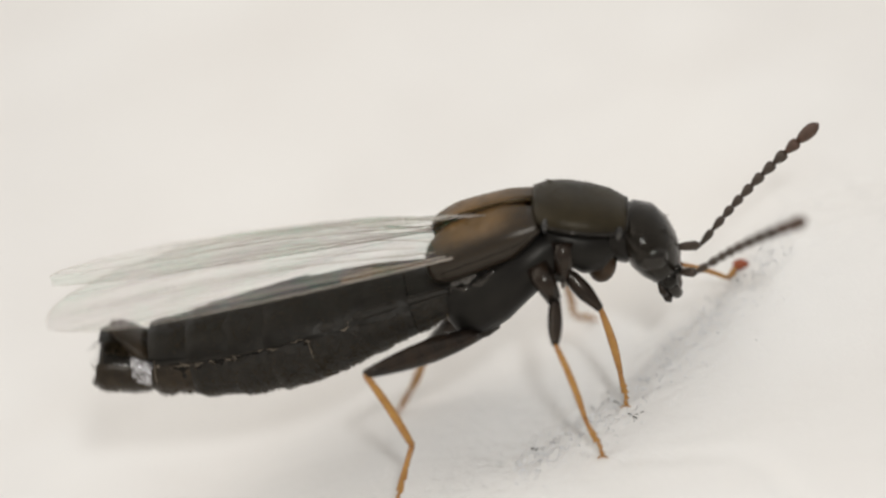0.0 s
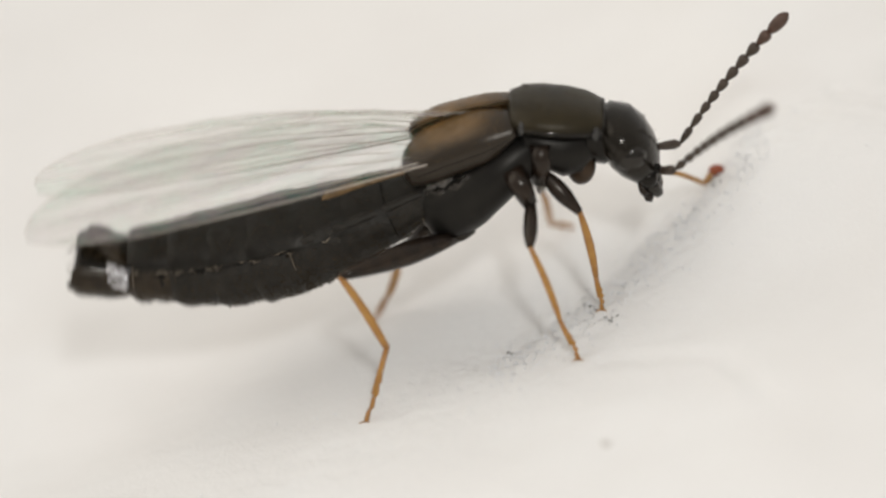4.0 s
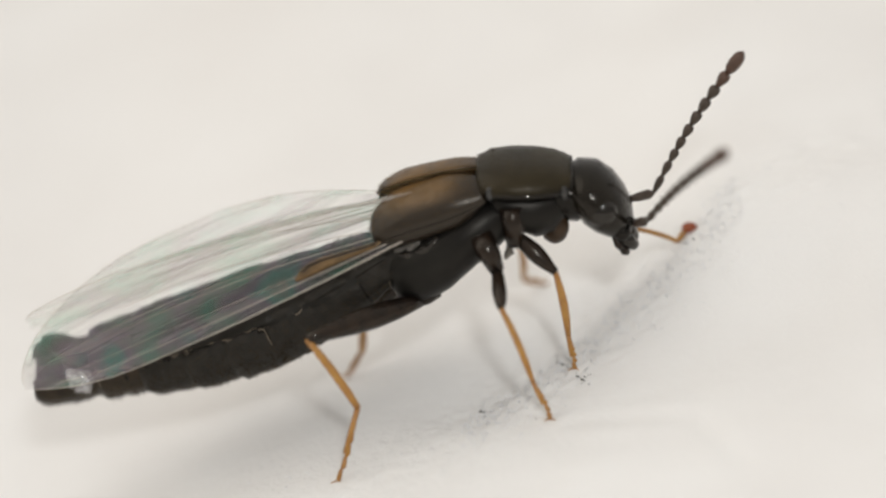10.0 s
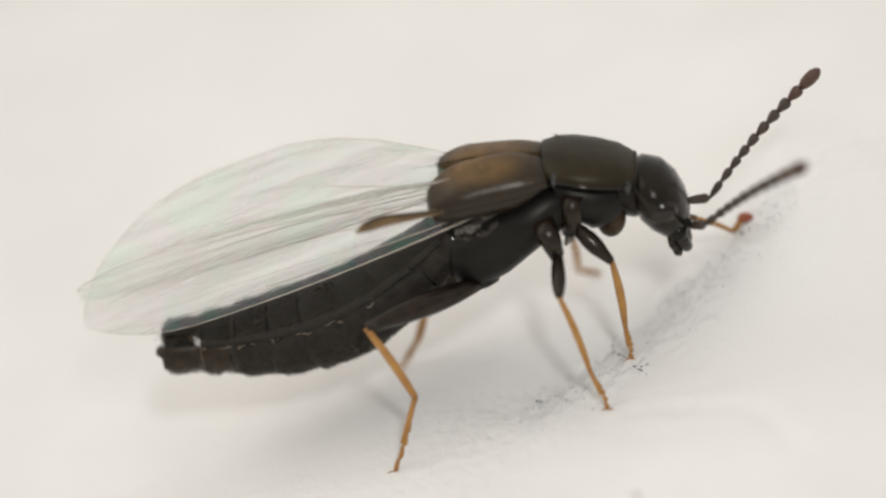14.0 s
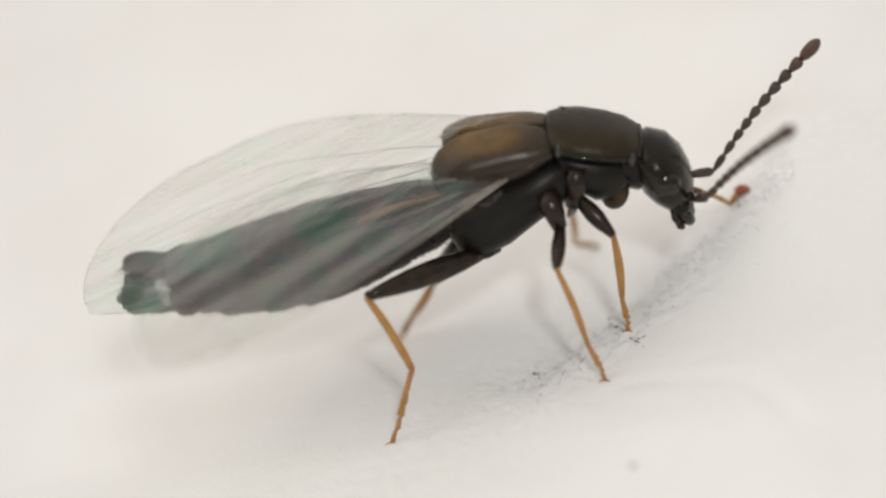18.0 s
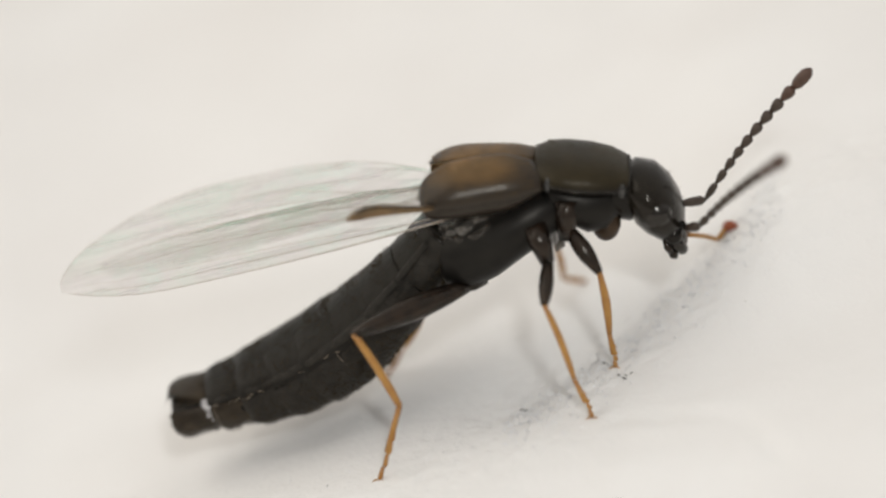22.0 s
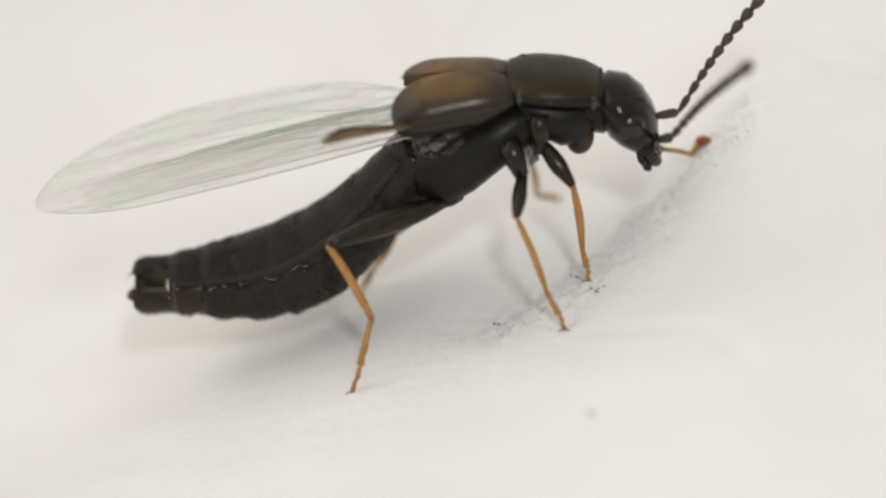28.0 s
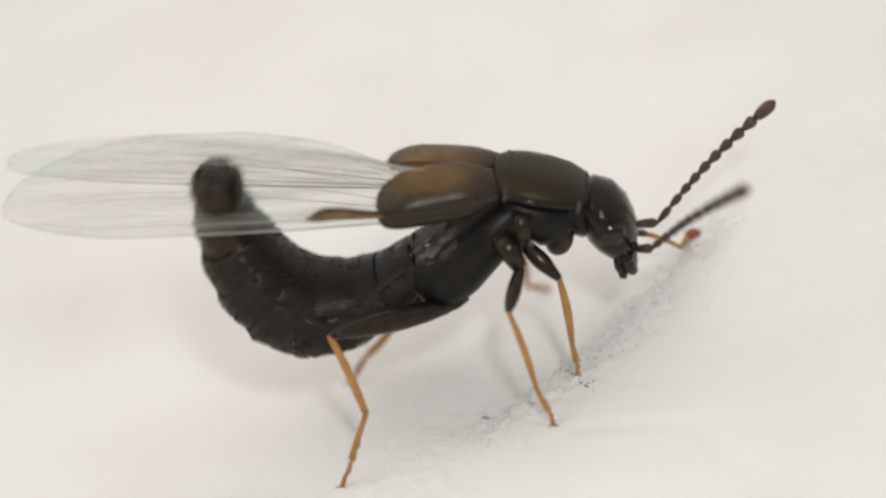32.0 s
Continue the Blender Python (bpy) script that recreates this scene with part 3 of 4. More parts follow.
for side in (-1, 1):
    for k, (a0, a1, tall) in enumerate(((36, 52, 8), (48, 66, 12), (62, 82, 10))):
        n, m = 34, 8
        verts = []
        for i in range(n + 1):
            for j in range(m + 1):
                s, v = i / n, j / m
                edge = math.sin(math.pi * v) * min(1, s * 8, (1 - s) * 8)
                lump = tall * edge * (0.7 + 0.9 * noise.noise((s * 9, v * 2 + 5 * k, side))) + 2.5 * edge * noise.noise((s * 26, v * 6, k))
                verts.append(thorax_skin(0.02 + 0.8 * s, a0 + (a1 - a0) * v + 5 * math.sin(7 * s + k), side, lump - 1.5))
        w = m + 1
        faces = [(i * w + j, i * w + j + 1, (i + 1) * w + j + 1, (i + 1) * w + j) for i in range(n) for j in range(m)]
        part("thorax_fold", mesh_from(verts, faces), CRUMPLE if k != 1 else CRUMPLE_PALE, thorax, "crumpled shining skin fold")
    part("coxa", mesh_from(*tube([Vector((160, side * 66, 66)) - NECK, Vector((176, side * 84, 40)) - NECK, Vector((190, side * 96, 12)) - NECK], [24, 20, 13], 12)), FEMUR, thorax, "dark brown hip joint")
    part("coxa", mesh_from(*tube([Vector((80, side * 46, -52)) - NECK, Vector((64, side * 60, -60)) - NECK, Vector((50, side * 70, -62)) - NECK], [17, 14, 10], 12)), FEMUR, thorax, "dark brown hip joint")
    rim = [thorax_skin(0.03, -52 + 11 * k, side, 1.0) for k in range(9)]
    part("plate_rim", mesh_from(*tube(rim, [1.2] + [2.2] * 7 + [1.2], 8)), SEAM_PALE, thorax, "pale brown hind edge of the chest plate")
    part("hip_plate", mesh_from(*loft([(206 - 159, 66 - 134, 5, 14, -20), (214 - 159, 44 - 134, 5, 15, -20), (206 - 159, 28 - 134, 3, 8, -20)], off=(0, -side * 62, 0))), SILVER, thorax, "pale silvery skin beside the hip")

# abdomen: overlapping rings that slide and tilt on one another
RINGS = [(66, 52, 34), (86, 64, 48), (96, 68, 62), (101, 69, 72), (98, 65, 68), (91, 59, 62), (77, 47, 51), (61, 37, 40)]   # half width, height above, height below
abdomen, spread_plates = [], []   # the second: plates, and how far they move apart as the abdomen stretches and as it curls


def shell(stations, a0, a1, steps, off=0.0, pillow=0.0, off_ends=0.0, seed=None):
    """A curved plate over a stretch of a body ring, from angle a0 to a1, raised by off and swollen by pillow in its middle, uneven by seed."""
    verts, faces = [], []
    for i, (x, w, hu, hd) in enumerate(stations):
        for k in range(steps + 1):
            v = k / steps
            a = radians(a0 + (a1 - a0) * v)
            c, s = math.cos(a), math.sin(a)
            c, s = math.copysign(abs(c) ** 0.92, c), math.copysign(abs(s) ** 0.92, s)
            swell = pillow * math.sin(math.pi * v) ** 0.6 - (off_ends if k in (0, steps) else 0)
            rough = 0 if seed is None else 3.2 * noise.noise((x / 30, a * 2.2, seed)) + 1.6 * noise.noise((x / 11, a * 6, seed))
            raised = off + swell + rough - (off_ends if i in (0, len(stations) - 1) else 0)
            verts.append((x, (w + raised) * c, ((hu if s > 0 else hd) + raised) * s))
    row = steps + 1
    for i in range(len(stations) - 1):
        for k in range(steps):
            faces.append((i * row + k, i * row + k + 1, (i + 1) * row + k + 1, (i + 1) * row + k))
    return verts, faces


for i, (w, hu, hd) in enumerate(RINGS):
    nw, nu, nd = RINGS[min(i + 1, len(RINGS) - 1)]
    mw, mu, md = (w + nw) / 2, (hu + nu) / 2, (hd + nd) / 2
    core = [(60, -1, w * 0.93, hu * 0.92, hd * 0.93, 0), (36, 0, w * 0.96, hu * 0.95, hd * 0.96, 0), (0, 0, w - 2, hu - 2, hd - 2, 0), (-28, 0, mw - 1, mu - 1.5, md - 1, 0), (-44, 0, mw - 2, mu - 2, md - 2, 0), (-54, 0, mw - 6, mu - 6, md - 6, 0)]
    seg = part("abdomen_segment", mesh_from(*loft(core, around=44, boxy=0.92, caps=4)), BLACK, beetle, "black ring of the abdomen")
    line = [(58, w * 0.95, hu * 0.945, hd * 0.94), (42, w * 0.98, hu * 0.978, hd * 0.975), (14, w + 1, hu + 1, hd + 4), (-16, mw + 3, mu + 2, md + 7), (-38, mw + 3, mu + 2.5, md + 7), (-50, mw + 1, mu + 1, md + 4), (-60, mw - 4, mu - 4, md - 3)]
    upper = part("tergite", mesh_from(*shell(line, *((14, 166) if i < 7 else (62, 118)), 28, -1.5, seed=i)), TERGITE, seg, "glossy black plate of the back")
    upper_hairs = part("back_hairs", fur(seg.data, 420, 11, (-0.8, 0, 0), 110 + i, lambda c: -46 < c.x < 40 and c.z > 18, 2.4), HAIR, seg, "fine brown hairs of the back")
    belly = part("sternite", mesh_from(*shell(line, -212, 32, 46, 0.5, seed=20 + i)), BELLY if i < 6 else TAIL, seg, "dull hairy grey-black belly plate")
    for side in (-1, 1):
        if i == 7:
            continue
        a0, a1 = (25, 41) if side > 0 else (155, 139)
        part("side_plate", mesh_from(*shell(line[1:-1], a0, a1, 8, 0.5, 5.0, 2.0)), BELLY, seg, "raised plate along the flank")
        rng = random.Random(90 + 2 * i + side)
        bits = []
        for _ in range(2 if i < 3 else 5):
            x, a, run = rng.uniform(-44, 34), rng.uniform(20, 30), rng.uniform(10, 30)
            seam = []
            for q in range(6):
                f = (40 - x) / 96
                sw, su = w + (mw - w) * f + 3.0, hu + (mu - hu) * f + 3.0
                c = radians(a + rng.uniform(-1.8, 1.8))
                seam.append((x, side * sw * math.cos(c) ** 0.92, su * math.sin(c) ** 0.92))
                x, a = max(-52, x - run / 6), a + rng.uniform(-1.5, 2.2)
            bits.append(tube(seam, [0.3] + [rng.uniform(0.5, 1.9) for _ in range(4)] + [0.3], 6))
        part("flank_seam", mesh_from(*join(*bits)), SEAM_PALE, seg, "pale wrinkled skin between the plates")
        if 1 < i < 7:
            part("flank_spot", mesh_from(*ball((-44, side * mw * 0.93, mu * 0.42), 5, 3.2, 4, 10, 6)), HORN_DARK, seg, "pale skin showing between the plates")
    for q in range(2):
        turn_a = [radians(18 + 72 * q + 72 * k / 8) for k in range(9)]
        arc = [(-50, -(mw + 2.2) * math.copysign(abs(math.cos(a)) ** 0.92, math.cos(a)), (mu + 2.2) * abs(math.sin(a)) ** 0.92) for a in turn_a]
        part("hind_seam", mesh_from(*tube(arc, [0.4, 0.9, 1.1, 1.2, 1.2, 1.2, 1.1, 0.9, 0.4], 6)), SEAM_BROWN, seg, "brown skin seam")
    if i in (2, 6):
        arc = [(-51, -(mw + 2) * math.copysign(abs(math.cos(a)) ** 0.92, math.cos(a)), ((mu if math.sin(a) > 0 else md) + 2.5) * math.copysign(abs(math.sin(a)) ** 0.92, math.sin(a))) for a in (radians(-62 + 104 * k / 12) for k in range(13))]
        part("pale_seam", mesh_from(*tube(arc, [0.3] + [1.2] * 11 + [0.3], 6)), SEAM_PALE, seg, "pale brown skin seam on the flank")
    hairs = part("bristles", fur(belly.data, 760 if i < 6 else 560, 11, (-0.9, 0, 0), 50 + i, lambda c: -48 < c.x < 46 and c.z < 30, 2.2), HAIR, seg, "short brown hairs")
    long_hairs = part("long_bristles", fur(belly.data, 16, 17, (-0.8, 0, -0.3), 70 + i, lambda c: -52 < c.x < -20 and c.z < -10, 2.0), HAIR, seg, "a few long stiff hairs")
    abdomen.append(seg)
    swell = min(1.0, 0.35 * i)
    rise, bulge = ((12 + 2 * i) * swell, 10 * min(i, 2)) if i < 6 else ((22, 13) if i == 6 else (14, 4))
    spread_plates += [(upper, rise, bulge), (upper_hairs, rise, bulge), (belly, -6 * swell, 0), (hairs, -6 * swell, 0), (long_hairs, -6 * swell, 0)]
last = abdomen[-1]
# the tail end gapes: an upper and a longer lower lobe that swing apart, brown skin between them
upper_lobe = part("tail_plate", mesh_from(*loft([(34, 8, 53, 23, 0), (14, 8, 53, 22, 0), (-30, 11, 49, 19, 0), (-58, 12, 42, 14, 0), (-78, 11, 33, 9, 0), (-90, 9, 20, 5, 0)], around=36, boxy=0.85)), TAIL, last, "blunt brown upper tail plate", at=(32, 0, 6))
lower_lobe = part("tail_plate", mesh_from(*loft([(34, -7, 54, 26, 0), (14, -7, 54, 26, 0), (-30, -8, 50, 23, 0), (-66, -8, 42, 17, 0), (-88, -8, 32, 11, 0), (-102, -7, 18, 5, 0)], around=36, boxy=0.85)), TAIL, last, "longer brown-black lower tail plate", at=(32, 0, -6))
part("tail_seam", mesh_from(*loft([(-14, 2, 48, 30, 0), (-34, 3, 40, 22, 0), (-44, 2, 30, 12, 0)], boxy=0.85)), RUST_DARK, last, "brown skin of the tail end")
for side in (-1, 1):
    # pale folded skin, drawn out of the ring before when the abdomen stretches
    n, m, verts = 30, 20, []
    for p in range(n + 1):
        for q in range(m + 1):
            s, v = p / n, q / m
            a = radians(-26 + 68 * v + 18 * (s - 0.5))
            fold = 3.2 * abs(math.sin(math.pi * (4 * v + 0.25 * math.sin(9 * s)))) + 1.6 * noise.noise((s * 5, v * 7, side))
            fold *= min(1, 6 * s, 6 * (1 - s)) * min(1, 6 * v, 6 * (1 - v))
            off = fold + 4.5 * min(1, 8 * s * (1 - s), 8 * v * (1 - v)) - 1
            verts.append((46 - 48 * s, side * (60 - 4 * s + off) * math.cos(a) ** 0.92, (40 + off) * math.copysign(abs(math.sin(a)) ** 0.92, math.sin(a))))
    faces = [(p * (m + 1) + q, p * (m + 1) + q + 1, (p + 1) * (m + 1) + q + 1, (p + 1) * (m + 1) + q) for p in range(n) for q in range(m)]
    part("stretch_skin", mesh_from(verts, faces), TAIL_SKIN, last, "pale shining folded skin before the tail end")
tail_hair = fur(mesh_from(*loft([(-4, 0, 50, 40, 0), (-46, 0, 42, 34, 0), (-66, -2, 28, 20, 0)])), 150, 13, (-1.0, 0, 0), 95, lambda c: -62 < c.x < -14, 1.6)
part("tail_bristles", tail_hair, HAIR, last, "stiff brown hairs of the tail end")

# legs: hip, knee, ankle, foot at rest
LEGS = [
    ("hind", -1, (54, -70, -61), (-142, -190, -76), (-56, -215, -200), (-93, -246, -332)),
    ("hind", 1, (47, 60, -75), (-50, 110, -190), (-55, 118, -275), (-87, 119, -329)),
    ("mid", -1, (190, -96, 12), (194, -175, -23), (249, -200, -155), (280, -225, -217)),
    ("mid", 1, (190, 96, 12), (226, 178, -84), (241, 232, -188), (286, 243, -205)),
    ("fore", -1, (222, -52, 52), (286, -85, -1), (314, -78, -130), (325, -85, -196)),
    ("fore", 1, (308, 50, 56), (436, 74, 2), (513, 116, -46), (535, 136, -36)),
]
THICK = {"hind": ([12, 19, 22, 20, 15, 8], [5.5, 7, 7.5, 7.5, 6], [5, 4, 3.5, 3]), "mid": ([10, 11.5, 13, 13, 11, 6.5], [4.5, 6, 6.5, 6.2, 4.2], [4.5, 4, 3, 2.5]), "fore": ([11, 14, 16, 15, 11, 7], [5, 7, 8, 7, 5], [4.5, 4, 3, 2.5])}
bones = []
for kind, side, hip, knee, ankle, foot in LEGS:
    hip, knee, ankle, foot = (Vector(p) for p in (hip, knee, ankle, foot))
    a, b, c = THICK[kind]
    far_fore = kind == "fore" and side > 0
    if far_fore:
        a, b = [8, 9, 9, 8, 6], [4.5, 4.5, 4.5, 4]
    femur = part(kind + "_femur", mesh_from(*spindle((knee - hip).length, a, around=14)), AMBER_DARK if far_fore else FEMUR, beetle, "brown thigh" if far_fore else "dark brown thigh")
    tibia = part(kind + "_tibia", mesh_from(*spindle((ankle - knee).length, b, bow=3)), AMBER, beetle, "amber shin")
    d = foot - ankle
    side_way = d.cross(Vector((0, 1, 0))).normalized()
    count = 5
    tarsus = part(kind + "_tarsus", mesh_from(*tube([Vector(), d * 0.3, d * 0.62], [c[0], c[0], c[1]], 8)), AMBER, beetle, "thin jointed amber foot", at=ankle - BASE)
    for i in range(count):
        p0, p1 = d * (0.15 + 0.17 * i), d * (0.15 + 0.17 * (i + 1))
        bend = side_way * 5 * math.sin(math.pi * (i + 0.5) / count)
        part("foot_joint", mesh_from(*tube([p0 + bend * 0.6, p0.lerp(p1, 0.7) + bend, p1 + bend * 0.6], [c[1] * 0.8, c[1] * 1.15, c[2] * 0.7], 8)), AMBER, tarsus)
    for q in (-1, 1):
        part("claw", mesh_from(*tube([d, d + Vector((5 * q, -3, 2)), d + Vector((11 * q, -5, -1))], [1.8, 1.5, 0.6], 6)), AMBER, tarsus)
    if far_fore:
        part("foot_pad", mesh_from(*ball(d + Vector((2, 0, 6)), 15, 10, 11, 12, 8)), RUST, tarsus, "rust-red swollen foot pad")
    bones.append((kind, side, femur, tibia, tarsus, hip, knee, ankle, foot))

# ---- specks on the tissue ----
rng = random.Random(7)
for x, y, s in [(168, -98, 9), (310, -50, 6), (316, -62, 5), (340, -131, 7), (334, -112, 6), (350, -120, 5), (546, 110, 5), (530, 105, 4), (300, -20, 5), (296, 10, 4), (306, 40, 4)]:
    z = ground_height(x, y) + ground_rough(x, y)
    pts = [(0, 0, 1)] + [(rng.uniform(-s, s), rng.uniform(-s, s), rng.uniform(1, s * 0.5)) for _ in range(4)]
    s *= 0.75
    sp = new("speck", mesh_from(*join(*[ball(p, s * rng.uniform(0.25, 0.5), s * rng.uniform(0.25, 0.5), s * 0.3, 8, 5) for p in pts])))
    sp.data.materials.append(SPECK)
    sp.location = world(x, y, z)
    tagged(sp, "tiny dark crumb of dirt on the tissue", "dirt", group="crumbs on the tissue")


smudge = new("smudge", mesh_from(*join(ball((0, 0, 0), 11, 9, 1.6, 14, 6), ball((8, 4, 0), 6, 5, 1.2, 10, 5))))
smudge.data.materials.append(SMUDGE)
smudge.location = world(320, -531, ground_height(320, -531) + ground_rough(320, -531))
tagged(smudge, "small pale grey smudge on the tissue", "dirt")


# ---- movement ----
def along(points, u):
    """A cubic through four points at u = 0, 1/3, 2/3, 1: place and heading."""
    n = (0, 1 / 3, 2 / 3, 1)

    def at(q):
        p = Vector((0, 0, 0))
        for i in range(4):
            w = 1.0
            for j in range(4):
                if j != i:
                    w *= (q - n[j]) / (n[i] - n[j])
            p += points[i] * w
        return p
    return at(u), (at(u + 0.02) - at(u - 0.02)).normalized()


def bone_pose(a, b, side_hint):
    """A pose at a whose -z points to b."""
    z = (a - b).normalized()
    x = Vector(side_hint).cross(z).normalized()
    y = z.cross(x)
    m = Matrix((x, y, z)).transposed().to_4x4()
    m.translation = a * U
    return m


def bend_knee(hip, ankle, l1, l2, rest_knee):
    d = ankle - hip
    dist = min(d.length, (l1 + l2) * 0.999)
    u = d.normalized()
    a = (l1 * l1 - l2 * l2 + dist * dist) / (2 * dist)
    h = math.sqrt(max(0, l1 * l1 - a * a))
    out = (rest_knee - hip) - u * (rest_knee - hip).dot(u)
    return hip + u * a + out.normalized() * h


def motions():
    # body: seconds, neck joint x and z, nod of the fore body, nod of the hind thorax (degrees)
    # tail: seconds, then x and z of three places along the abdomen, the last at its tip
    # flight: seconds, sweep, rise and roll of the near and of the far hind wing, sweep and rise of the near strut (degrees); covers: seconds, how far each wing case stands open
    # feel: seconds, nod of the far and of the near antenna on the head (degrees)
    body = [
        (0, 160, 143, 4.4, -2.7), (0.5, 173, 141, 3, 0.5), (1, 173, 149, 11.4, 1.8), (1.5, 157, 147, 9.7, -11.5), (2, 163, 140, 1.9, -1.8), (2.5, 169, 138, 2.2, 1.6),
        (3, 175, 145, 11.9, 3.4), (3.5, 159, 147, 9.6, -10), (4, 163, 140, 1.9, -1.8), (4.5, 169, 138, 2.2, 1.6), (5, 163, 135, 1.7, 2.4), (5.5, 165, 139, 1.3, 2.9),
        (5.8, 157, 138, 3.9, 0.1), (6, 152, 137, 5.6, -14.1), (6.5, 140, 134, 1.7, -8.4), (7, 149, 127, -4.9, -3.7), (7.5, 166, 131, 1.5, 1.8), (8, 163, 135, 1.7, 2.4),
        (8.5, 166, 135, 0.8, 2.8), (8.8, 161, 135, 3.2, 0.9), (9, 158, 135, 4.8, -12.7), (9.5, 152, 134, 2.8, -4.3), (10, 158, 128, -3.5, 0.2),
        (10.5, 168, 125, -0.2, 2.7), (11, 168, 132, 2.2, 3.5), (11.5, 165, 136, -0.5, 2.6), (12, 166, 134, 5.9, -1.3), (12.5, 152, 139, 5.3, -7.5), (13, 159, 134, 0, 0),
        (13.5, 168, 132, 2, 1.5), (14, 167, 137, 3.6, 2.3), (14.5, 171, 140, 1.1, 2.4), (15, 158, 135, 4.8, -12.7), (15.5, 152, 134, 2.8, -4.3), (16, 167, 137, 3.6, 2.3),
        (16.5, 169, 137, 5.8, -3.4), (16.7, 163, 140, 8.5, -11.7), (17, 154, 143, 12.3, -17.8), (17.2, 159, 142, 9.8, -15.8), (17.5, 166, 140, 5.9, -8.9),
        (18, 180, 138, 4.7, 3.5), (18.5, 181, 144, 7.2, 4.4), (19, 187, 137, -0.5, 6), (19.5, 178, 144, 2.9, 3.3), (20, 165, 145, 7.3, -18.6),
        (20.5, 163, 140, 5.4, -8.8), (21, 182, 140, 7.8, 5.3), (21.5, 186, 144, 7.5, 5.4), (22, 184, 144, 2.6, 5.2), (22.5, 182, 144, 3.9, 3.4),
        (23, 168, 151, 7.8, -14.5), (23.5, 159, 146, 5.1, -9), (24, 173, 142, 4.1, 0.5), (24.5, 187, 148, 7, 5.2), (25, 184, 144, 2.6, 5.2), (25.5, 182, 144, 3.9, 3.4),
        (26, 168, 151, 7.8, -14.5), (26.5, 156, 140, 5.8, -8.9), (27, 168, 133, 0.2, -0.7), (27.5, 181, 141, 4.7, 2.8), (28, 184, 141, 1.6, 3.5),
        (28.5, 185, 139, 2.6, 2.9), (29, 170, 139, 7.2, -8.5), (29.5, 155, 135, 4.5, -5.8), (30, 176, 135, 2.4, 1.7), (30.5, 194, 142, 9.9, 5.5),
        (31, 196, 142, 4.4, 6.8), (31.5, 193, 141, 1.8, 5.5), (32, 176, 141, 7.8, -7.2),
    ]
    tail = [
        (0, -209, -78, -396, -130, -614, -148), (0.5, -186, -91, -371, -183, -545, -272), (1, -156, -164, -319, -187, -476, -205), (1.5, -128, -63, -258, 91, -287, 243),
        (2, -197, -96, -389, -142, -616, -147), (2.5, -166, -132, -352, -225, -531, -329), (3, -161, -152, -323, -186, -480, -186), (3.5, -153, -51, -280, 84, -305, 244),
        (4, -197, -96, -389, -142, -616, -147), (4.5, -166, -132, -352, -225, -531, -329), (5, -162, -119, -316, -212, -507, -305),
        (5.5, -163, -161, -328, -220, -491, -271), (5.8, -138, -179, -279, -145, -438, -65), (6, -128, -84, -253, -3, -267, 159), (6.5, -203, -83, -407, -100, -612, -94),
        (7, -203, -135, -407, -199, -632, -253), (7.5, -191, -163, -346, -267, -506, -373), (8, -162, -119, -316, -212, -507, -305),
        (8.5, -167, -122, -332, -192, -516, -220), (8.8, -161, -157, -291, -123, -419, -9), (9, -128, -70, -252, 26, -263, 201), (9.5, -185, -45, -388, -45, -606, -27),
        (10, -193, -125, -397, -200, -638, -260), (10.5, -195, -123, -382, -244, -557, -346), (11, -180, -136, -353, -199, -537, -228),
        (11.5, -214, -105, -379, -180, -547, -208), (12, -146, -109, -296, -63, -437, 78), (12.5, -164, -25, -344, 98, -504, 207), (13, -215, -44, -415, -50, -641, -56),
        (13.5, -184, -109, -358, -216, -539, -309), (14, -163, -134, -336, -192, -513, -215), (14.5, -161, -110, -332, -175, -517, -206),
        (15, -128, -70, -252, 26, -263, 201), (15.5, -185, -45, -388, -45, -596, -28), (16, -163, -134, -336, -192, -513, -215), (16.5, -164, -122, -326, -75, -428, 33),
        (16.7, -159, -101, -257, 69, -259, 246), (17, -106, -63, -145, 112, -41, 271), (17.2, -98, -32, -132, 158, -129, 333), (17.5, -132, -19, -282, 109, -445, 223),
        (18, -177, -64, -369, -121, -576, -144), (18.5, -135, -107, -299, -153, -463, -167), (19, -150, -163, -299, -268, -463, -323),
        (19.5, -157, -86, -300, -150, -464, -188), (20, -76, -84, -145, 80, -104, 279), (20.5, -123, -16, -282, 134, -417, 253), (21, -197, -76, -389, -122, -611, -139),
        (21.5, -146, -106, -303, -209, -466, -318), (22, -136, -169, -289, -267, -464, -332), (22.5, -160, -98, -312, -168, -476, -191),
        (23, -110, -55, -166, 99, -157, 283), (23.5, -165, 5, -323, 150, -458, 263), (24, -193, -79, -384, -90, -620, -88), (24.5, -155, -93, -312, -200, -474, -305),
        (25, -136, -169, -289, -267, -464, -332), (25.5, -160, -98, -312, -168, -476, -191), (26, -110, -55, -166, 99, -157, 283),
        (26.5, -153, -33, -319, 125, -451, 255), (27, -197, -69, -388, -75, -614, -63), (27.5, -122, -125, -288, -246, -434, -336),
        (28, -148, -176, -311, -233, -484, -251), (28.5, -177, -126, -341, -172, -491, -176), (29, -144, -80, -213, 72, -201, 243),
        (29.5, -175, -48, -365, 40, -556, 105), (30, -182, -92, -374, -126, -590, -111), (30.5, -165, -129, -321, -209, -475, -283),
        (31, -159, -128, -327, -180, -511, -180), (31.5, -171, -99, -335, -156, -523, -184), (32, -153, -107, -271, 2, -303, 170),
    ]
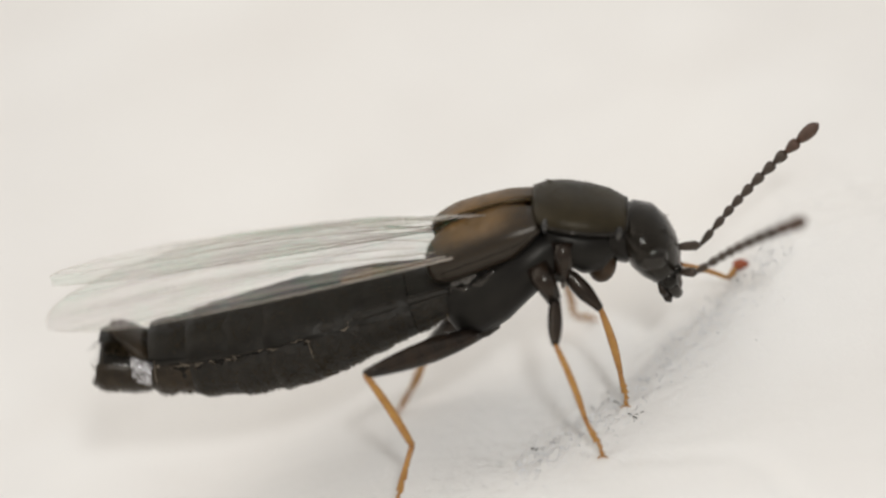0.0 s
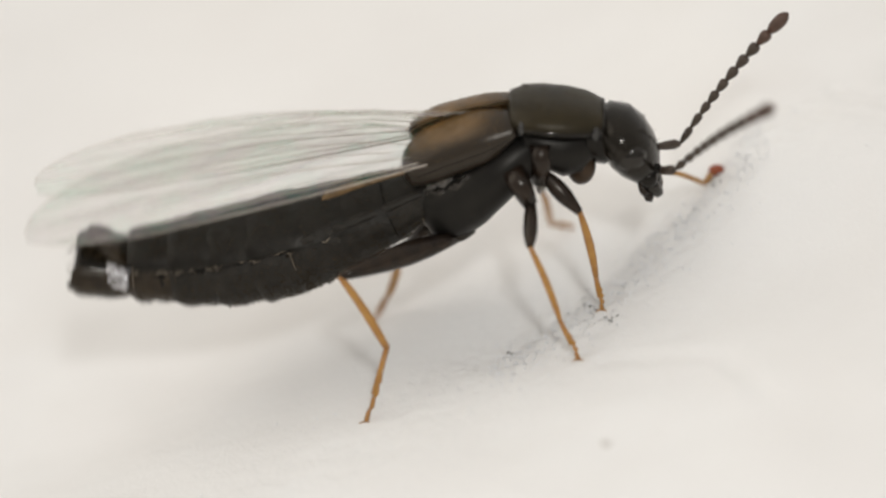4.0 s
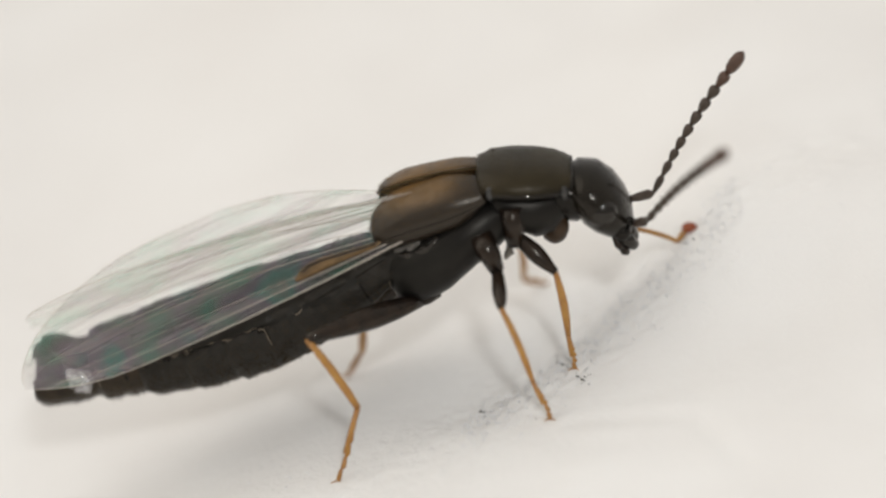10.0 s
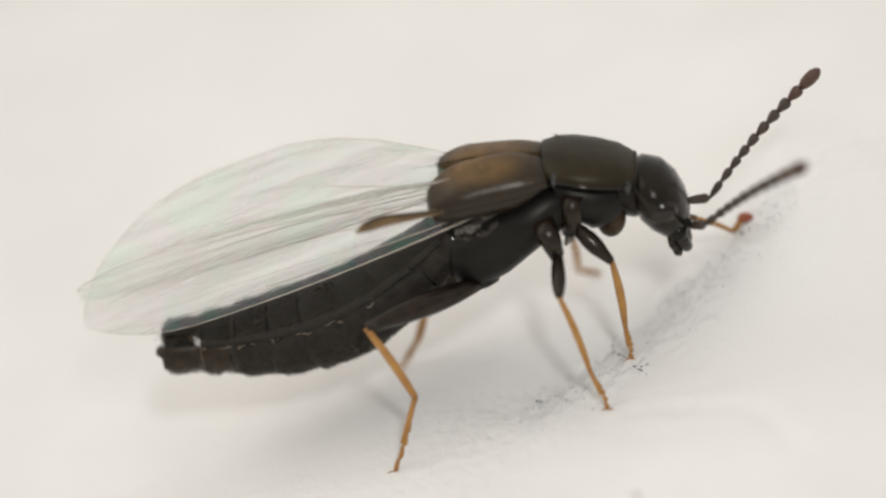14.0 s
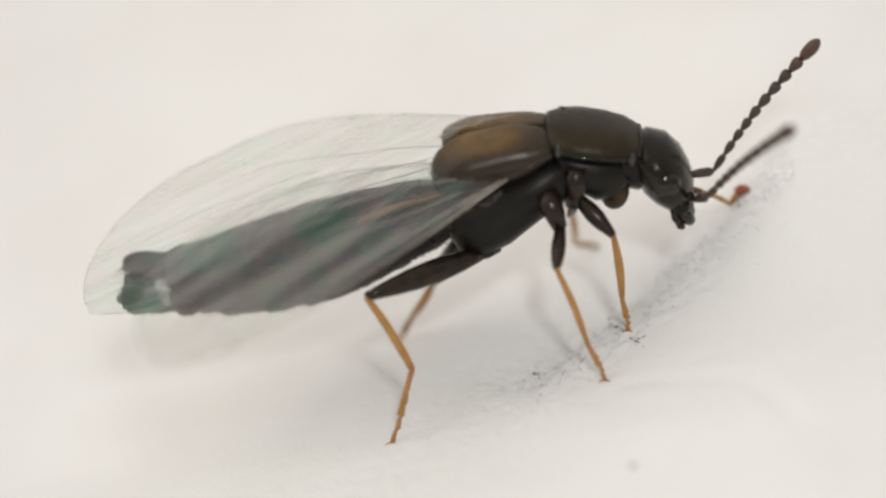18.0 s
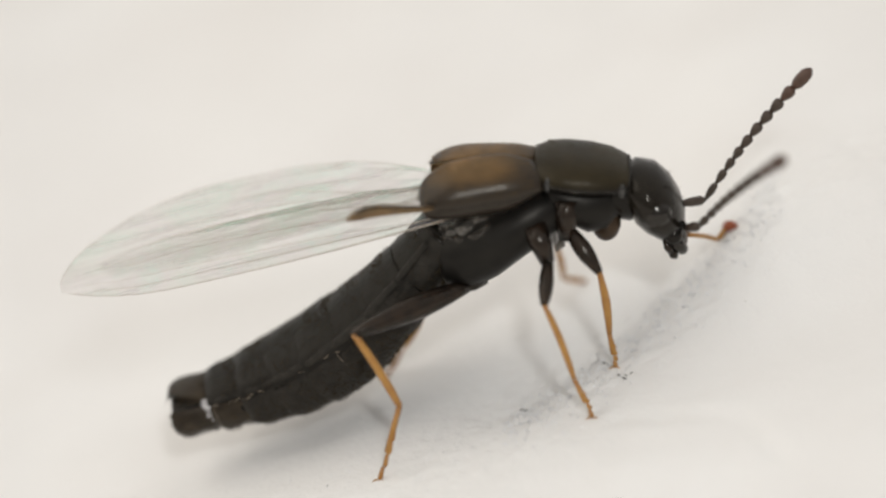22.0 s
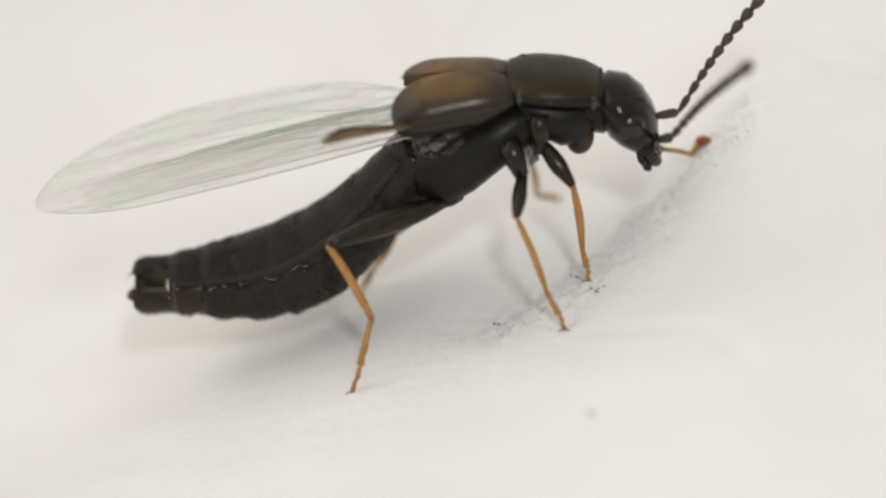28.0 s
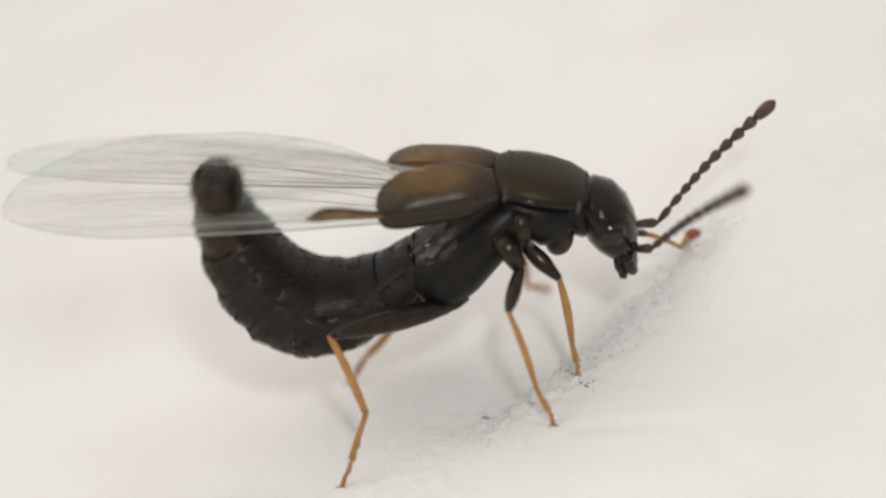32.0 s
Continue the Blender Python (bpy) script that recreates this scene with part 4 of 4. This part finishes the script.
    flight = [
        (0, 11.6, -7.8, -5.4, -1, -10.9, -35.7, 3, -11), (0.5, -3.7, -22.6, 2.4, -4.9, -17.4, -42.3, 6, -6), (1, 2, -18.5, 30.9, 4, -11.4, -67.6, 20, 6),
        (1.5, 1.3, 14.8, 35.9, -9.7, 22.3, 2.2, 12, 12), (2, 11.6, -9.8, 1.6, -5.7, -14.6, -43.6, 3, -16), (2.5, 7.3, -20.7, -1.1, -6.6, -20, -31.3, 6, -9),
        (3, 5.7, -15.3, 22.5, 2.3, -8.2, -61.8, 15, 5), (3.5, 8.2, 16.8, 34.5, -8.8, 21, 1.2, 12, 12), (4, 11.6, -9.8, 1.6, -5.7, -14.6, -43.6, 3, -16),
        (4.5, 7.3, -20.7, -1.1, -6.6, -20, -31.3, 6, -9), (5, 0.5, -21.7, 30, -2.1, -20.3, -35.5, 20, -2), (5.5, -1, -19.4, 19.8, 3.6, -14.7, -34.6, 20, 2),
        (5.8, 14, -10.8, 28.4, 1.5, -8, -61.2, 19, 6), (6, 14.6, 2.5, 17.6, 0.1, 1, -40.5, 19, 11), (6.5, 14.1, -3.3, 5.3, -15.8, -13.8, -33.1, 6, -6),
        (7, 12.2, -17.4, 1.8, -30, -29.6, -32.9, -1, -26), (7.5, 5.8, -17.4, -4.7, -9.4, -23.6, -32, 1, -18), (8, 0.5, -21.7, 30, -2.1, -20.3, -35.5, 20, -2),
        (8.5, -2.7, -24.7, 27.8, -0.3, -19.2, -35.1, 22, 0), (8.8, 13.6, -13.1, 27, -5, -12.7, -63, 18, 4), (9, 15, 4.4, 14.4, -1.4, 4.7, -47.2, 5, 9),
        (9.5, 14.4, -12.1, 13.4, 17.4, 3, -43.1, 11, -1), (10, 12.1, -22.6, 13.3, -5.3, -23.9, -33.8, 10, -19), (10.5, 4, -16.7, -3.6, -14.5, -23.6, -30.7, 3, -16),
        (11, -1.8, -23.4, 34.5, -2.4, -20.1, -35.1, 22, -2), (11.5, -5, -23.8, 28.4, -0.6, -18.8, -35.8, 20, 0), (12, 14.9, -15.1, 29.8, 4.3, -10.7, -73.9, 16, 5),
        (12.5, 15.1, 3, 6.7, -3, 5.3, -59.5, 6, -3), (13, 17.7, -15.8, 8.7, 2.6, -16.3, -51, 5, -12), (13.5, 6, -20.7, 4, -13.1, -25.3, -32, 5, -12),
        (14, 0.5, -23.3, 35.6, -3.2, -21, -35.5, 22, 0), (14.5, -0.5, -19.2, 17.6, -1.7, -18.1, -35.6, 22, 0), (15, 15, 4.4, 14.4, -1.4, 4.7, -47.2, 5, 9),
        (15.5, 14.4, -12.1, 13.4, 17.4, 3, -43.1, 11, -1), (16, 0.5, -23.3, 35.6, -3.2, -21, -35.5, 22, 0), (16.5, 13, -13, 5.9, -7.4, -15.8, -35.1, 21, -4),
        (16.7, 16, -13.7, 25.8, -0.9, -4.7, -50.3, 18, -6), (17, 34.1, -11.7, 40.2, 1.8, -1.4, -72.3, -5, -26), (17.2, 18.1, -14.4, 26, -3, 9.1, -43.7, -5, -18),
        (17.5, 10.9, -13.6, 41.9, 16, 15.1, -35.4, -4, -21), (18, 46, -7.1, 6.6, 10.2, -23.1, -76.6, 4, -17), (18.5, 28.9, -8.6, 56.8, 7.3, -17.3, -38.4, 20, 2),
        (19, 6.1, -10.6, -17.6, -25.8, -27.4, -47.6, 20, 4), (19.5, -0.4, -18.8, 16.4, -20.6, -23.3, -27.8, 20, 4), (20, 7.6, -1.3, 46, -14.3, 30.9, 11.8, 32, 26),
        (20.5, 10.4, -19.5, 36.9, 13.2, 24.6, 0.1, 1, -10), (21, 12.2, -11.6, -8.1, -22.3, -24.1, -25.4, 18, 3), (21.5, 0.6, -11.7, 13, -20.5, -19.4, -29.5, 20, 5),
        (22, 2.3, -14.7, 7.3, -20, -24.7, -28.1, 20, 5), (22.5, 4.3, -12.2, 8.4, -7.8, -18, -33.8, 20, 5), (23, 5.1, 4.5, 42.3, -2.9, 29.1, 2.8, 12, 13),
        (23.5, 8.8, -13.3, 44.7, 15.1, 26.2, 13, 21, 6), (24, 12.5, -14.4, -1.2, -11.6, -21.1, -30.3, 27, 1), (24.5, -1.6, -14.1, 11.6, -23.9, -21.7, -28.4, 20, 4),
        (25, 2.3, -14.7, 7.3, -20, -24.7, -28.1, 20, 5), (25.5, 4.3, -12.2, 8.4, -7.8, -18, -33.8, 20, 5), (26, 5.1, 4.5, 42.3, -2.9, 29.1, 2.8, 12, 13),
        (26.5, 7.4, -5.3, 37.7, 12.5, 25, 5.6, 3, -18), (27, 14.9, -13.7, 9.7, -22.8, -21.4, -25.5, 24, -9), (27.5, -1.6, -17.2, 8.4, -22.1, -24.1, -25.5, 22, 3),
        (28, 1.8, -15.2, 5.3, -21.2, -26.6, -25.6, 23, 3), (28.5, 3.3, -11.8, 7.8, -25.4, -23.1, -26.6, 23, 3), (29, 6.1, 4.7, 25.9, -39.3, 3, 0.3, 30, 20),
        (29.5, 5.8, -10.7, 40.2, -31.8, -7.3, 9.7, 14, 0), (30, 14.7, -14.6, 3, -26.7, -21.1, -22.6, 12, -21), (30.5, -4.1, -13, 6.4, -22.9, -20.1, -28.2, 21, 4),
        (31, 1.6, -12.4, 7.2, -18, -22.1, -29.3, 21, 5), (31.5, 1.2, -11.4, 6.9, -21.3, -18.5, -28.6, 21, 5), (32, 5.4, -0.9, 11, -1.2, 0.7, -41.7, 18, 9),
    ]
    covers = [
        (0, 0, 0), (0.5, 0, 0), (1, 1, 1), (1.5, 1, 1), (2, 0, 0), (2.5, 0.05, 0.05), (3, 1, 1), (3.5, 1, 1), (4, 0, 0), (4.5, 0.05, 0.05), (5, 0.35, 0.25),
        (5.5, 0.35, 0.3), (5.8, 0.9, 0.9), (6, 1, 1), (6.5, 0.1, 0.1), (7, 0, 0), (7.5, 0, 0), (8, 0.35, 0.25), (8.5, 0.35, 0.25), (8.8, 0.8, 0.8), (9, 1, 1),
        (9.5, 0.2, 0.1), (10, 0, 0), (10.5, 0, 0), (11, 0.35, 0.25), (11.5, 0.35, 0.25), (12, 1, 1), (12.5, 0.45, 0.4), (13, 0, 0), (13.5, 0.05, 0.05), (14, 0.35, 0.25),
        (14.5, 0.35, 0.25), (15, 1, 1), (15.5, 0.2, 0.1), (16, 0.35, 0.25), (16.5, 0.6, 0.5), (16.7, 1.2, 1.7), (17, 1.4, 2.6), (17.2, 1.4, 2.6), (17.5, 0.7, 0.6),
        (18, 0.3, 0.2), (18.5, 0.6, 1.3), (19, 0.6, 0.6), (19.5, 0.6, 0.5), (20, 1.1, 1.3), (20.5, 0.6, 0.5), (21, 0.35, 0.25), (21.5, 0.5, 0.3), (22, 0.6, 0.35),
        (22.5, 0.6, 0.35), (23, 1, 1), (23.5, 0.45, 0.4), (24, 0.2, 0.15), (24.5, 0.5, 0.35), (25, 0.6, 0.35), (25.5, 0.6, 0.35), (26, 1, 1), (26.5, 0.45, 0.4),
        (27, 0.15, 0.1), (27.5, 0.5, 0.35), (28, 0.5, 0.4), (28.5, 0.5, 0.4), (29, 0.9, 0.9), (29.5, 0.35, 0.3), (30, 0.25, 0.2), (30.5, 0.4, 0.35), (31, 0.5, 0.5),
        (31.5, 0.5, 0.4), (32, 0.8, 0.7),
    ]
    feel = [
        (0, 3.2, 3.2), (0.5, 0.8, 0.8), (1, 2.6, 2.6), (1.5, 5, 5), (2, 1.2, 1.2), (2.5, 1, 1), (3, 2.8, 2.8), (3.5, 3.4, 3.4), (4, 1.2, 1.2), (4.5, 1, 1), (5, 0, 0),
        (5.5, 10.6, 10.6), (5.8, 9.4, 9.4), (6, 2.8, 2.8), (6.5, 2.4, 2.4), (7, -0.2, -0.2), (7.5, 1.2, 1.2), (8, 0, 0), (8.5, -1.4, -1.4), (8.8, -0.8, -0.8),
        (9, -0.4, -0.4), (9.5, 1.8, 1.8), (10, -0.6, -0.6), (10.5, -0.2, -0.2), (11, -0.6, -0.6), (11.5, -1.4, -1.4), (12, 0.2, 0.2), (12.5, 1.2, 1.2), (13, -0.4, -0.4),
        (13.5, 0.8, 0.8), (14, 0.2, 0.2), (14.5, -1.4, -2), (15, -0.4, -0.4), (15.5, 1.8, 1.8), (16, 0.2, 0.2), (16.5, 0.2, -2.9), (16.7, 0.2, -3.2), (17, 0.8, -3),
        (17.2, 0.2, -3.8), (17.5, 0, -4.4), (18, -2.4, -7.4), (18.5, -1.6, -6.6), (19, -0.4, -5.4), (19.5, 0, -5), (20, 1.4, -3.6), (20.5, 3.4, -1.6), (21, 1, -4),
        (21.5, -1.4, -6.4), (22, -0.2, -5.2), (22.5, -1.8, -6.8), (23, -0.4, -5.4), (23.5, -0.2, -5.2), (24, -0.2, -5.2), (24.5, -1.2, -6.2), (25, -0.2, -5.2),
        (25.5, -1.8, -6.8), (26, -0.4, -5.4), (26.5, 7, 2), (27, 1, -4), (27.5, -2.6, -7.6), (28, -1.2, -6.2), (28.5, -1, -6), (29, -0.2, -5.2), (29.5, 5.2, 0.2),
        (30, 0.6, -4.4), (30.5, -2.2, -7.2), (31, -3.2, -8.2), (31.5, -3.2, -8.2), (32, -0.2, -5.2),
    ]
    def turn(deg):
        return Matrix.Rotation(radians(deg), 4, "Y")

    rest = {k: v - NECK for k, v in {"joint": Vector((-2, 0, -12))}.items()}
    keys = {}

    def key(ob, t, m):
        keys.setdefault(ob, []).append((t, m))

    for t, far_lift, near_lift in feel:
        for ob, lift in ((far_feeler, far_lift), (near_feeler, near_lift)):
            key(ob, t, Matrix.Translation(ob.location) @ turn(lift))
    for (t, nx, nz, nod, rear), row, fly, cov in zip(body, tail, flight, covers):
        neck = Vector((nx, 0, nz)) - BASE
        fore = Matrix.Translation(neck * U) @ turn(nod)
        hind = Matrix.Translation(neck * U) @ turn(rear)
        for ob in (pronotum, prosternum, head):
            key(ob, t, fore)
        key(thorax, t, hind)
        root = neck + turn(rear) @ rest["joint"]
        pts = [root] + [Vector((row[1 + 2 * i], 0, row[2 + 2 * i])) - BASE for i in range(3)]
        length = sum((b - a).length for a, b in zip(pts, pts[1:]))
        stretch = max(0.0, min(1.0, (length - 575) / 60))
        first, final = pts[1] - pts[0], pts[3] - pts[2]
        bend = math.degrees(math.atan2(first.z, first.x) - math.atan2(final.z, final.x)) % 360
        curl = max(0.0, min(1.0, (bend - 45) / 40)) * (1 - stretch) if bend < 270 else 0.0
        for ob, lift, bulge in spread_plates:
            key(ob, t, Matrix.Translation((0, 0, (lift * stretch + bulge * curl) * U)))
        for i, ob in enumerate(abdomen):
            p, d = along(pts, 0.04 + (0.96 - 70 / length) * i / (len(abdomen) - 1))
            gape = stretch if i == len(abdomen) - 1 else 0.0
            key(ob, t, Matrix.Translation((p + d * 20 * gape) * U) @ turn(-math.degrees(math.atan2(d.z, d.x)) + 180 + 8 * gape))
            if i == len(abdomen) - 1:
                key(upper_lobe, t, Matrix.Translation(upper_lobe.location) @ turn(34 * gape + 12 * curl))
                key(lower_lobe, t, Matrix.Translation(lower_lobe.location) @ turn(-22 * gape))
        for side, (sweep, rise, roll), open_ in ((-1, fly[1:4], cov[1]), (1, fly[4:7], cov[2])):
            hinge = neck + turn(rear) @ (Vector((119, side * 50, 104)) - NECK)
            key(wings[side][0], t, Matrix.Translation(hinge * U) @ pose(0, 0, 0, roll, rise, sweep))
            if side < 0:
                key(wings[side][1], t, Matrix.Translation(hinge * U) @ pose(0, 0, 0, 0, fly[8], fly[7]))
            hinge = neck + turn(rear) @ (Vector((162 if side < 0 else 180, side * 84, 122 + (2 + 24 * min(open_, 1) ** 2 - 18 * max(0, open_ - 1) if side > 0 else 8 * min(open_, 1)))) - NECK)
            tip_over = -2 + 8 * min(open_, 1.4) if side < 0 else 2 + 16 * min(open_, 1) - 58 * max(0, open_ - 1)
            key(elytra[side], t, Matrix.Translation(hinge * U) @ pose(0, 0, 0, tip_over, (rear - (20 if side < 0 else 12)) * (1 - min(open_, 1)) + (1 if side < 0 else 3) * min(open_, 1) + 18 * max(0, open_ - 1), -side * (14 if side < 0 else 21) * min(open_, 1.3)))
        for kind, side, femur, tibia, tarsus, hip, knee, ankle, foot in bones:
            h = neck + (turn(nod) if kind == "fore" else turn(rear)) @ (hip - NECK)
            a = ankle - BASE
            if kind == "hind" and side < 0:
                a = a + Vector((17 * max(0.0, min(1.0, -rear / 15)), 0, 0))
                swing = (foot - ankle).rotation_difference(foot - BASE - a).to_matrix().to_4x4()
                key(tarsus, t, Matrix.Translation(a * U) @ swing)
            k = bend_knee(h, a, (knee - hip).length, (ankle - knee).length, knee - BASE)
            key(femur, t, bone_pose(h, k, (0, 1, 0.1)))
            key(tibia, t, bone_pose(k, a, (0, 1, 0.1)))
    for ob, rows in keys.items():
        walk(ob, rows)


motions()
